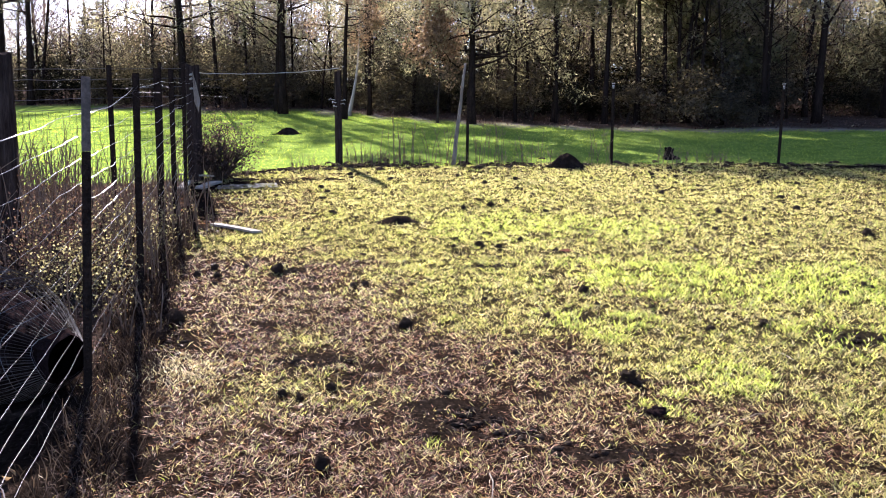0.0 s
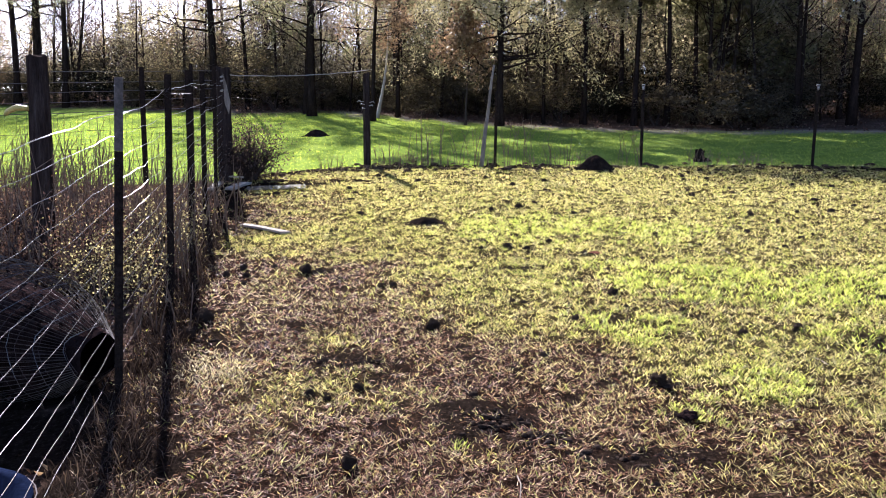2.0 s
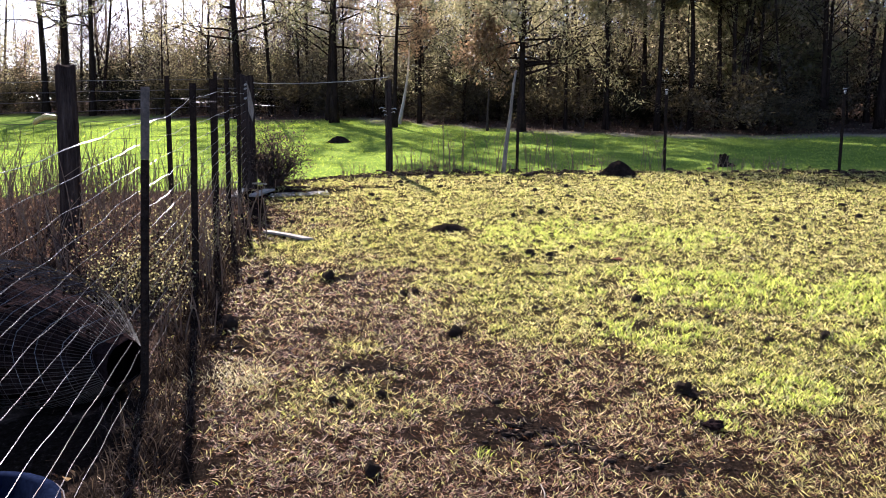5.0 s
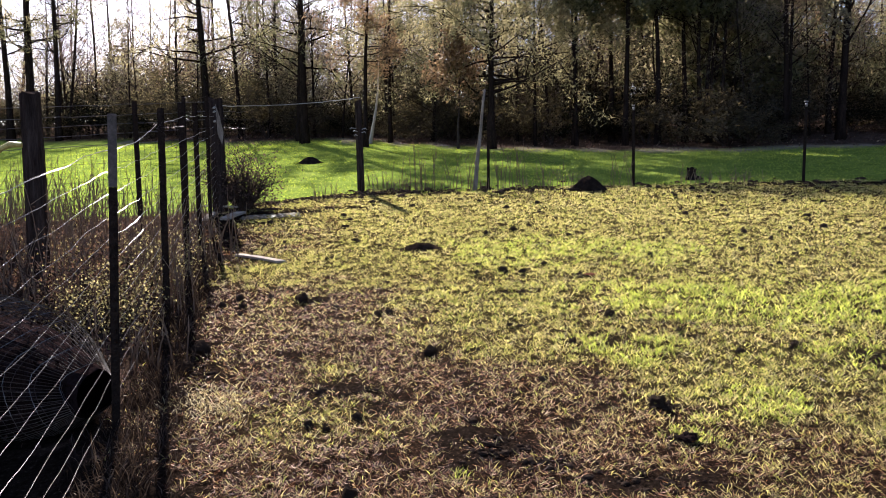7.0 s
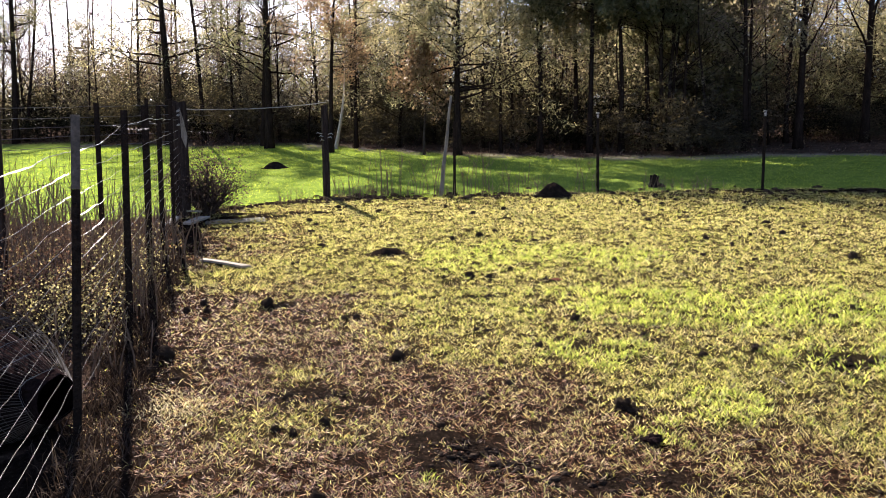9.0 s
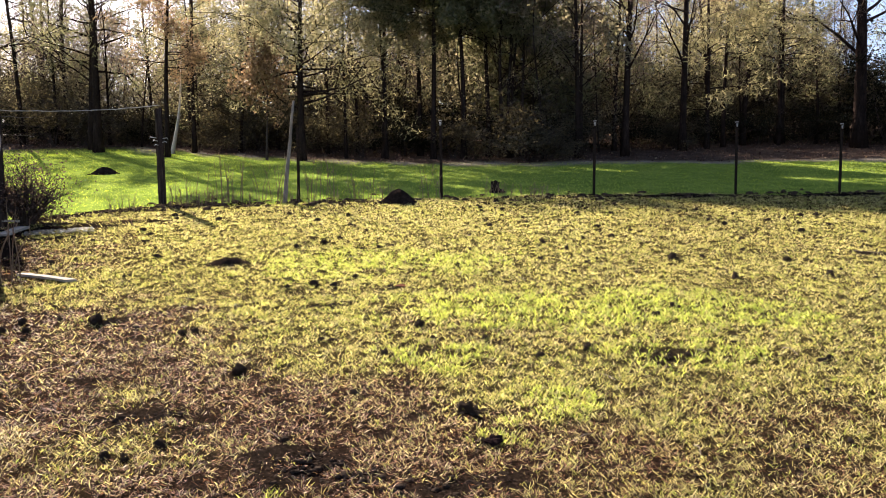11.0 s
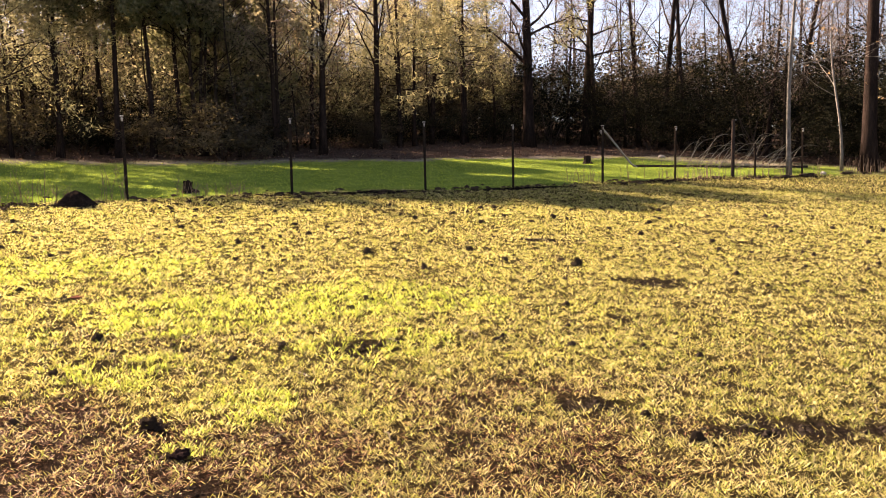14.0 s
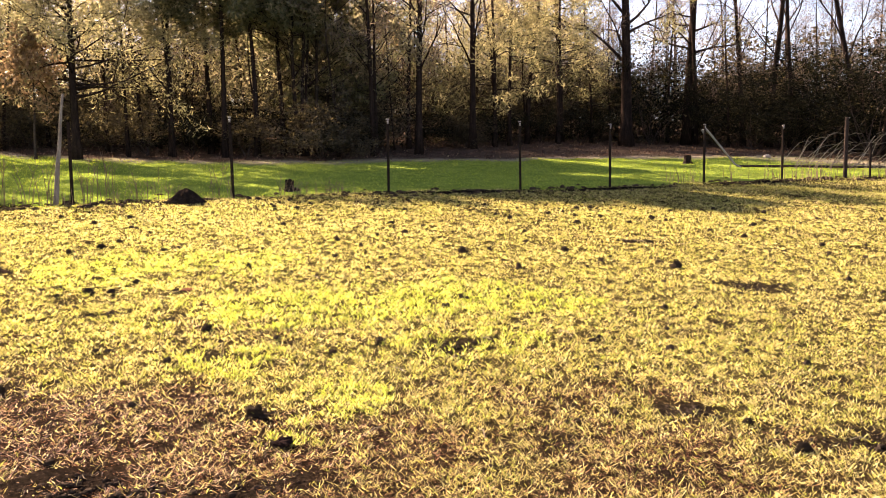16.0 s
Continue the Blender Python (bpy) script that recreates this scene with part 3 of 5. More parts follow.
# ---- woods ----
def grow(shape, p, d, length, radius, level, rnd, tips, sides=5, droop=0.0, split=3):
    """A limb with its side limbs; collects the twig ends."""
    n = 4 if level else 3
    pts, radii, q, dd = [p.copy()], [radius], p.copy(), d.normalized()
    for i in range(n):
        dd = (dd + Vector((rnd.gauss(0, 0.16), rnd.gauss(0, 0.16), rnd.gauss(0.03, 0.12) - droop))).normalized()
        q = q + dd * (length / n)
        pts.append(q.copy())
        radii.append(radius * (1 - 0.78 * (i + 1) / n))
    shape.tube(pts, radii, sides if level > 1 else 3, cap=False)
    tips.extend(pts[2:])
    if level > 0:
        for k in range(split):
            t = rnd.uniform(0.3, 0.95)
            i = min(int(t * n), n - 1)
            o = pts[i].lerp(pts[i + 1], t * n - i)
            side = dd.cross(Vector((rnd.gauss(0, 1), rnd.gauss(0, 1), rnd.gauss(0, 1)))).normalized()
            grow(shape, o, (dd * 0.75 + side * rnd.uniform(0.5, 0.95)), length * rnd.uniform(0.4, 0.65), radius * 0.45, level - 1, rnd, tips, sides, droop, split)


def trunk_line(h, r, rnd, bend=0.25, flare=1.5):
    n = 12
    ax, ay, bx, by = rnd.uniform(-1, 1), rnd.uniform(-1, 1), rnd.uniform(0, 6), rnd.uniform(0, 6)
    pts, radii = [], []
    for i in range(n + 1):
        t = i / n
        k = t * t * (3 - 2 * t)
        pts.append(Vector((bend * (ax * k + 0.25 * math.sin(bx + 5 * t) * t), bend * (ay * k + 0.25 * math.sin(by + 5 * t) * t), h * t - 0.12 * (i == 0))))
        radii.append(r * (1 - 0.82 * t ** 1.1) * (1 + (flare - 1) * math.exp(-t * h / 0.35)))
    return pts, radii


def along(pts, t):
    i = min(int(t * (len(pts) - 1)), len(pts) - 2)
    return pts[i].lerp(pts[i + 1], t * (len(pts) - 1) - i)


def tufts(tips, count, length, width, rnd_seed, spread=0.22, up=0.25):
    """Thin needles or narrow leaves bristling from the twig ends."""
    g = np.random.default_rng(rnd_seed)
    t = np.array([tuple(p) for p in tips])
    o = t[g.integers(0, len(t), count)] + g.normal(0, spread * 0.5, (count, 3))
    d = g.normal(0, 1, (count, 3))
    d[:, 2] += up
    d /= np.linalg.norm(d, axis=1)[:, None]
    s = np.cross(d, g.normal(0, 1, (count, 3)))
    s /= np.linalg.norm(s, axis=1)[:, None]
    ln, wd = (length * g.uniform(0.6, 1.3, count))[:, None], (width * g.uniform(0.7, 1.3, count))[:, None]
    return np.stack([o - s * wd * 0.75, o + d * ln, o + s * wd * 0.75], 1)


def tree(name, label, m, seed, h, r, bark, leaf, first, reach, limbs, leaves, leaf_len, leaf_wide, level=1, bend=0.3, rise=0.25, droop=0.0, stubs=0, spread=0.25, group="trees of the wood edge"):
    """A tapered trunk with limbs from the height share `first` upwards and a loose crown."""
    rnd = random.Random(seed)
    top = thing(name, label, "tree", m, group)
    trunk, pts_r, tips = Shape(), trunk_line(h, r, rnd, bend), []
    trunk.tube(*pts_r, sides=9)
    pts = pts_r[0]
    limb = trunk
    for i in range(limbs):
        t = first + (0.97 - first) * (i + rnd.random()) / limbs
        a = rnd.uniform(0, 2 * math.pi)
        ln = reach * (1.05 - 0.75 * ((t - first) / (1 - first))) * rnd.uniform(0.6, 1.2)
        grow(limb, along(pts, t), Vector((math.cos(a), math.sin(a), rise + rnd.uniform(-0.2, 0.5) * (1 if rise > 0.3 else 0.5))), ln, max(0.012, r * (1 - 0.8 * t) * 0.42), level, rnd, tips, 5, droop)
    for i in range(stubs):
        a, t = rnd.uniform(0, 2 * math.pi), rnd.uniform(0.1, first)
        grow(limb, along(pts, t), Vector((math.cos(a), math.sin(a), rnd.uniform(-0.1, 0.4))), rnd.uniform(0.3, 1.2), r * 0.12, 0, rnd, [])
    part("trunk", trunk, bark, top, smooth=True)
    if leaves:
        part("crown", cloud("crown", tufts(tips, leaves, leaf_len, leaf_wide, seed, spread), 3, leaf), leaf, top)
    return top


def shrub(name, label, m, seed, h, wide, leaf, leaves, size, group="thicket under the trees", stems=6):
    rnd = random.Random(seed)
    top = thing(name, label, "shrub", m, group)
    wood, tips = Shape(), []
    for i in range(stems):
        a = rnd.uniform(0, 2 * math.pi)
        k = rnd.uniform(0.1, 1.0)
        grow(wood, Vector((0.02 * math.cos(a), 0.02 * math.sin(a), -0.08)), Vector((math.cos(a) * 0.9 * k * wide / h, math.sin(a) * 0.9 * k * wide / h, 1)), h * rnd.uniform(0.55, 0.98), 0.022, 2, rnd, tips, 4)
    part("stem", wood, TWIG, top)
    part("foliage", cloud("foliage", tufts(tips, leaves, size, min(size * 0.6, 0.036), seed, 0.3), 3, leaf), leaf, top)
    return top


def stand(x, y, turn=0, lean_x=0, lean_y=0, sink=0.0):
    return pose(x, y, ground_at(x, y) - sink, lean_x, lean_y, turn)


def build_woods():
    pine, hard = "tall pine with dark furrowed bark at the wood edge", "bare leafless hardwood with dark trunk at the wood edge"
    # the trunks that stand out along the edge: x, y, radius, height, kind
    EDGE = [(14.86, 19.32, .08, 9, "h"), (16.41, 18.95, .115, 9.5, "h"), (20.15, 20.28, .125, 10, "h"), (22.31, 21.2, .08, 9, "h"), (26.9, 21.71, .15, 11, "p"),
            (26.74, 18.15, .235, 12, "h"), (30.38, 17.6, .2, 12, "p"), (15.18, 19.57, .06, 8, "s"), (2.05, 30.8, .155, 9.5, "p"), (12.97, 20.65, .075, 6.5, "h"),
            (13.19, 20.51, .055, 8.5, "s"), (13.45, 20.35, .055, 9, "h"), (21.68, 20.63, .085, 8.5, "y"), (-11.43, 46.39, .24, 15, "p"), (-9.74, 44.69, .15, 14, "p"), (-1.86, 36.73, .19, 11, "p"),
            (1.97, 32.85, .12, 9, "h"), (-12.87, 47.85, .18, 15, "p"), (28.09, 5.3, .05, 8, "h")]
    for i, (x, y, r, h, k) in enumerate(EDGE):
        m = stand(x, y, 40 * i)
        if k == "p":
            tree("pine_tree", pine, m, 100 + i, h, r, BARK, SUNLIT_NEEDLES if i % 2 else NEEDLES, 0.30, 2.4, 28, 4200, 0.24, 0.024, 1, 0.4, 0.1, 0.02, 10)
        elif k == "h":
            tree("bare_tree", hard, m, 100 + i, h, r, BARK, BRUSHWOOD, 0.26, 3.0, 18, 1800, 0.34, 0.012, 2, 0.5, 0.7, 0, 4)
        elif k == "y":
            tree("young_pine_tree", "young pine with needles coloured pale as if sunlit", m, 100 + i, h, r, BARK, SUNLIT_NEEDLES, 0.12, 2.0, 30, 4200, 0.22, 0.024, 1, 0.3, 0.1, 0.02)
        else:
            tree("leafing_tree", "slender tree with thin yellowish spring leaves", m, 100 + i, h, r, BARK, SPRING, 0.2, 2.2, 20, 3600, 0.11, 0.055, 2, 0.5, 0.5)
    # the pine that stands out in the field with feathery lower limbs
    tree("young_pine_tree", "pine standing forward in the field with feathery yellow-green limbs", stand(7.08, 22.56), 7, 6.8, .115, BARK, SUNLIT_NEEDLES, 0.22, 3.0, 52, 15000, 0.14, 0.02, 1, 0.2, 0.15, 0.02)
    tree("leafing_tree", "small tree with russet backlit leaves", stand(6.25, 23.4), 17, 3.7, .035, TWIG, RUSSET, 0.34, 0.95, 24, 3600, 0.10, 0.05, 2, 0.5, 0.5)
    tree("leafing_tree", "slender tree with thin yellowish spring leaves", stand(9.6, 24.4), 18, 8.0, .06, BARK, SPRING, 0.25, 2.2, 24, 4200, 0.11, 0.05, 2, 0.5, 0.5)
    # dense pines of the dark stretch, which throw the long shadow over the fence
    for i, (x, y, h, first, reach) in enumerate(((10.8, 21.2, 8.2, 0.48, 1.8), (11.7, 20.9, 7.2, 0.5, 1.8), (11.2, 22.9, 8.6, 0.48, 1.8), (12.8, 21.2, 6.8, 0.5, 1.8), (15.3, 22.6, 6, 0.2, 1.8), (16.2, 29, 7.4, 0.2, 2.0))):
        tree("pine_tree", "dense dark pine among the trees of the wood edge", stand(x, y, 50 * i), 150 + i, h, .085, BARK, NEEDLES, first, reach, 42, 17000, 0.15, 0.05, 1, 0.3, 0.1, 0.02, 4)
    for i, (x, y, h) in enumerate(((9.6, 22.0, 7.2), (8.6, 22.9, 7.0))):
        tree("pine_tree", "olive pine with thin backlit crown at the wood edge", stand(x, y, 50 * i), 165 + i, h, .055, BARK, SUNLIT_NEEDLES, 0.38, 1.8, 38, 6500, 0.14, 0.026, 1, 0.3, 0.1, 0.02, 8)
    # bushy dark evergreens filling the middle of the wood edge
    for i, (a, d, h) in enumerate(((14, 6, 5.5), (29, 7, 7), (33, 5.5, 6.5), (37, 6, 7), (41, 5, 6), (45, 6, 6.5), (49, 7, 6), (4, 6, 6), (10, 5, 6), (43, 9, 7.5), (46.5, 10, 8), (50, 9, 8), (53, 8, 7.5))):
        r = np.interp(a, [p[0] for p in WOODS], [p[1] for p in WOODS]) + d
        tree("evergreen_tree", "bushy dark evergreen under the tall trees", stand(r * math.sin(radians(a)), r * math.cos(radians(a)), 50 * i), 180 + i, h, .08, BARK, (NEEDLES, SUNLIT_NEEDLES, NEEDLES, SPRING)[i % 4], 0.08, 2.1, 36, 6500, 0.15, 0.02, 1, 0.3, 0.15, 0.02)
    # crowns either side of it, mostly in the needle colour painted as sunlit
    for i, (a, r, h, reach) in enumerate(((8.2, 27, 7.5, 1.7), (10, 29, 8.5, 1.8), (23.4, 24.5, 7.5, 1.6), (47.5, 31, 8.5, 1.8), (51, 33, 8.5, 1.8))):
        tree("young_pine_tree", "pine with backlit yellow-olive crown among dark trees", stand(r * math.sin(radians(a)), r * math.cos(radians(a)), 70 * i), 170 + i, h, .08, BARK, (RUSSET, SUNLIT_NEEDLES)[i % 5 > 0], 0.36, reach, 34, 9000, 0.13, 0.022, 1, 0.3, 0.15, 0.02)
    # forked leafless trees that stand against the sky over the dark thicket
    for i, (a, d, h, r) in enumerate(((60.5, 2.5, 12, .1), (63.6, 3.0, 12, .1), (65.2, 4.0, 13, .13), (66.6, 3.5, 12, .1), (70.5, 4.0, 12, .12), (74, 3.5, 12, .1))):
        d += np.interp(a, [p[0] for p in WOODS], [p[1] for p in WOODS])
        tree("bare_tree", "forked leafless hardwood above the dark thicket", stand(d * math.sin(radians(a)), d * math.cos(radians(a)), 60 * i, (1, -2, 2, -1, 1, -1)[i], (-2, 3, -2, 3, -3, 2)[i]), 620 + i, h, r, BARK, BRUSHWOOD, 0.25, 4.5, 9, 900, 0.3, 0.012, 2, 0.9, 1.5)
    # at the right end: pale crooked stems and one stout pine
    right = "trees by the paddock corner"
    tree("pine_tree", "stout dark pine trunk beside the fence corner", stand(24.26, 5.06), 31, 12, .2, BARK, NEEDLES, 0.55, 2.4, 20, 2600, 0.26, 0.03, 1, 0.15, 0.1, 0, 6, group=right)
    tree("bare_tree", "pale-barked leaning tree with twisted bare limbs", stand(21.09, 6.2, 0, 0, 1.5), 33, 9, .058, PALE_BARK, RUSSET, 0.28, 1.7, 15, 120, 0.09, 0.05, 2, 1.1, 0.6, group=right)
    tree("bare_tree", "thin crooked pale sapling", stand(23.81, 5.63, 0, 0, -2), 34, 6.0, .04, PALE_BARK, RUSSET, 0.3, 2.0, 13, 60, 0.09, 0.05, 2, 1.6, 0.6, group=right)
    tree("bare_tree", "thin pale sapling close to a pine", stand(24.6, 4.45, 90, 0, -3), 35, 3.4, .035, PALE_BARK, RUSSET, 0.5, 0.8, 6, 40, 0.09, 0.05, 1, 0.5, 0.6, group=right)
    # this sapling takes bleached wood to put its sunlit edge into the colour
    tree("bare_tree", "leaning dead sapling at the field edge, coloured pale as if sunlit", stand(4.29, 28.67, 0, 0, 12), 36, 3.6, .06, PALE_WOOD, RUSSET, 0.7, 0.7, 3, 0, 0.1, 0.05, 0, 0.5)
    # the wood behind: a few grown trees, repeated
    inside = "trees inside the wood"
    kinds = []
    for s in range(3):
        kinds.append(lambda m, s=s: tree("pine_tree", "slim pine deeper in the wood", m, 200 + s, 10 + s, .11, BARK, NEEDLES, 0.28, 2.0, 24, 2300, 0.26, 0.021, 1, 0.5, 0.1, 0.02, 12, group=inside))
        kinds.append(lambda m, s=s: tree("bare_tree", "bare hardwood deeper in the wood", m, 210 + s, 9.5 + s, .09, BARK, BRUSHWOOD, 0.16, 2.6, 18, 1800, 0.34, 0.013, 2, 0.7, 0.8, group=inside, spread=0.4))
        kinds.append(lambda m, s=s: tree("leafing_tree", "thin-leaved young tree deeper in the wood", m, 220 + s, 8 + s, .06, BARK, (SPRING, NEEDLES, RUSSET)[s], 0.15, 2.2, 18, 1700, 0.09, 0.036, 2, 0.6, 0.5, group=inside))
    made, rnd = {}, random.Random(5)

    def place(a, depth, k, wide, s, lean, grown):
        d = np.interp(a, [p[0] for p in WOODS], [p[1] for p in WOODS]) + depth
        x, y = d * math.sin(radians(a)), d * math.cos(radians(a))
        m = stand(x, y, rnd.uniform(0, 360), rnd.uniform(-lean, lean), rnd.uniform(-lean, lean)) @ Matrix.Diagonal((wide, wide, s, 1))
        if k in made:
            copy_thing(made[k], m)
        else:
            made[k] = grown(m)

    for many, near, far in ((42, 0.5, 5), (74, 5, 13), (100, 13, 30)):
        for i in range(many):
            a = -30 + 127 * (i + rnd.random()) / many
            k = rnd.choice((1, 4, 7, 1, 4) if a > 54 else (0, 1, 2, 3, 4, 5, 6, 7, 8, 1, 4, 7) if near > 1 and a > 8 else (1, 4, 7, 0, 3, 2, 8))
            if a > 54 and rnd.random() < 0.2:
                continue
            if 15 < a < 25 and near < 10:
                k = rnd.choice((1, 4))
            s = rnd.uniform(0.75, 1.1) * (1.2 if near > 10 else 1.0) * (0.72 if a > 16 and near < 10 else 1.0)
            place(a, rnd.uniform(near, far), k, s * rnd.uniform(0.75, 1.2), s, 2.5, kinds[k])
    # thin trees far back towards the sun
    for i in range(15):
        k = rnd.choice((1, 4, 7))
        s = rnd.uniform(0.8, 1.15)
        place(-30 + 36 * (i + rnd.random()) / 15, rnd.uniform(4, 26), k, s * 1.1, s, 2.5, kinds[k])
    # the thicket, in three ragged belts
    names = ("dense evergreen shrub coloured dark for the shade", "twiggy dark brush with few leaves", "dark shrub of the understorey", "brown twiggy brush under the trees", "tall dense evergreen thicket, deep shade put into its colour")
    for many, near, far, low, high in ((54, 0.9, 3.0, 0.5, 0.9), (56, 4, 9, 0.75, 1.15), (52, 13, 30, 1.5, 2.3)):
        for i in range(many):
            a = -28 + 125 * (i + rnd.random()) / many
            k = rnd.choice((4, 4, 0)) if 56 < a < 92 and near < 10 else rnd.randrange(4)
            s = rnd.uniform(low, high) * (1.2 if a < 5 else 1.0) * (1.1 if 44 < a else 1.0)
            place(a, rnd.uniform(near, far), 20 + k, s * 1.25, s, 0, lambda m, k=k: shrub("thicket_shrub", names[k], m, 300 + k, (2.5, 2.5, 2.5, 2.5, 4.6)[k], (2.6, 2.6, 2.6, 2.6, 3.6)[k], (SHADED_EVERGREEN, THICKET, THICKET, THICKET, SHADED_EVERGREEN)[k], (3600, 3000, 3600, 3000, 7000)[k], (0.075, 0.13, 0.08, 0.15, 0.085)[k]))


build_woods()


# how high the depth of the wood stands against the sky: bearing and elevation in degrees
CANOPY = [(-32, 7), (-15, 8), (-6, 8), (-3, 10), (3, 10.5), (5, 8.5), (9, 11), (13, 12.5), (19, 12.5), (21, 9.5), (22.5, 9.5), (24, 12.5), (38, 13), (44, 12), (45.5, 9), (47, 11), (52, 11.5), (54, 9), (97, 9)]


def build_deep_wood():
    """Twigs, needles and leaves of the wood's depth, thinning out upwards."""
    g = np.random.default_rng(31)

    def belt(name, label, material, a0, a1, n, near, far, low, top, ln, wd, upright=0.25):
        m = n // 45
        ca, cd = g.uniform(a0, a1, m), g.uniform(near, far, m)
        cr = np.interp(ca, [p[0] for p in WOODS], [p[1] for p in WOODS]) + cd
        cx, cy = cr * np.sin(np.radians(ca)), cr * np.cos(np.radians(ca))
        cz = land(cx, cy)
        roof = 1.6 + cr * np.tan(np.radians(np.interp(ca, [p[0] for p in CANOPY], [p[1] for p in CANOPY]))) - cz
        roof = np.minimum(np.minimum(roof, top), 0.58 * cd + 1.2) * g.uniform(0.85, 1.15, m)
        ch = low + np.maximum(roof - low, 0.2) * g.random(m)
        o = np.repeat(np.stack([cx, cy, cz + ch], -1), 45, 0) + g.normal(0, 1, (m * 45, 3)) * np.array([0.55, 0.55, 0.42])
        o[:, 2] = np.maximum(o[:, 2], land(o[:, 0], o[:, 1]) + 0.02)
        d = g.normal(0, 1, o.shape)
        d[:, 2] += upright * np.abs(d[:, 2]) + upright
        d /= np.linalg.norm(d, axis=1)[:, None]
        s = np.cross(d, g.normal(0, 1, o.shape))
        s /= np.linalg.norm(s, axis=1)[:, None]
        k = g.uniform(0.6, 1.4, (len(o), 1))
        pts = np.stack([o - s * wd * k * 0.5, o + d * ln * k, o + s * wd * k * 0.5], 1)
        tagged(new(name, cloud(name, pts, 3, material)), label, "woodland", kind="stuff")

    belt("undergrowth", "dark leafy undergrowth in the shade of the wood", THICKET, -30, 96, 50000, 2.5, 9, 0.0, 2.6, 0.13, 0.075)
    belt("undergrowth", "evergreen undergrowth coloured dark for the shade of the wood", SHADED_EVERGREEN, 12, 96, 36000, 6, 12, 0.0, 3.4, 0.14, 0.08)
    belt("twig_haze", "grey-brown mass of fine bare twigs deep in the wood", BRUSHWOOD, -30, 54, 60000, 7, 16, 0.8, 14, 0.5, 0.022, 0.6)
    belt("needle_mass", "hazy olive pine foliage deep in the wood", NEEDLES, 8, 54, 60000, 9, 17, 2.0, 14, 0.13, 0.045)
    belt("leaf_haze", "thin backlit foliage deep in the wood", SPRING, -30, 54, 60000, 8, 17, 1.5, 13, 0.11, 0.055)
    belt("leaf_haze", "foliage towards the sun, coloured pale as if backlit", SUNLIT_NEEDLES, -30, 10, 50000, 6, 18, 1.0, 13, 0.12, 0.05)


build_deep_wood()


# ---- fences ----
def t_post(label, m, h, group, tip=0.0, cap=False, w=0.045):
    """A studded steel T-post; tip: length of the painted top; cap: a white insulator on it."""
    top = thing("fence_post", label, "fence post", m, group)
    bar = Shape()
    bar.box((-w / 2, -0.004, -0.05), (w / 2, 0.004, h - tip), 0.002)
    bar.box((-0.004, 0.0045, -0.05), (0.004, w * 0.85, h - tip), 0.002)
    studs = bar
    for k in range(int((h - 0.15) / 0.054)):
        z = 0.12 + k * 0.054
        if z < h - tip - 0.03:
            studs.box((-0.008, -0.014, z), (0.008, -0.0035, z + 0.02), 0.003)
    part("bar", bar, POST_STEEL, top)
    if tip:
        t = Shape()
        t.box((-w / 2, -0.004, h - tip + 0.001), (w / 2, 0.004, h), 0.002)
        t.box((-0.004, 0.0045, h - tip + 0.001), (0.004, w * 0.85, h), 0.002)
        part("painted_tip", t, POST_TIP, top, "faded white painted top of the post")
    if cap:
        c = Shape()
        c.box((-0.026, -0.016, h - 0.014), (0.026, 0.03, h + 0.005), 0.006)
        c.tube([(0, 0, h - 0.09), (0, 0, h - 0.03)], [0.016, 0.02], 10)
        part("insulator_cap", c, INSULATOR, top, "white plastic insulator cap", True)
    return top


def round_post(name, label, m, h, r, seed, material=OLD_WOOD, ragged=0.02, group=""):
    rnd = random.Random(seed)
    s, sides, rings = Shape(), 14, 9
    pts = []
    lob = [1 + rnd.uniform(-0.1, 0.1) for _ in range(sides)]
    for i in range(rings + 1):
        z = -0.06 + (h + 0.06) * i / rings
        for j in range(sides):
            a = 2 * math.pi * j / sides
            k = r * lob[j] * (1.06 - 0.1 * i / rings) * (1 + rnd.uniform(-0.025, 0.025))
            pts.append((k * math.cos(a), k * math.sin(a), z + (rnd.uniform(-ragged, ragged) if i == rings else 0)))
    pts.append((0, 0, h + ragged * 0.3))
    fs = [(i * sides + j, i * sides + (j + 1) % sides, (i + 1) * sides + (j + 1) % sides, (i + 1) * sides + j) for i in range(rings) for j in range(sides)]
    fs += [(rings * sides + j, rings * sides + (j + 1) % sides, len(pts) - 1) for j in range(sides)]
    s.add(pts, fs)
    top = thing(name, label, "fence post", m, group)
    part("pole", s, material, top)
    return top


def twisted(pts, r, turn, material, name, parent, fine=True, label=""):
    """A two-ply wire along a line of points."""
    s = Shape()
    if not fine:
        s.tube(pts, [r * 1.4] * len(pts), 4)
        return part(name, s, material, parent, label)
    for ply in (0, math.pi):
        line, run = [], 0.0
        for i, p in enumerate(pts):
            p = Vector(p)
            if i:
                run += (p - Vector(pts[i - 1])).length
            a = ply + 2 * math.pi * run / turn
            line.append(p + Vector((math.cos(a) * r * 2.2, 0, math.sin(a) * r * 2.2)))
        s.tube(line, [r] * len(line), 4, cap=False)
    return part(name, s, material, parent, label)


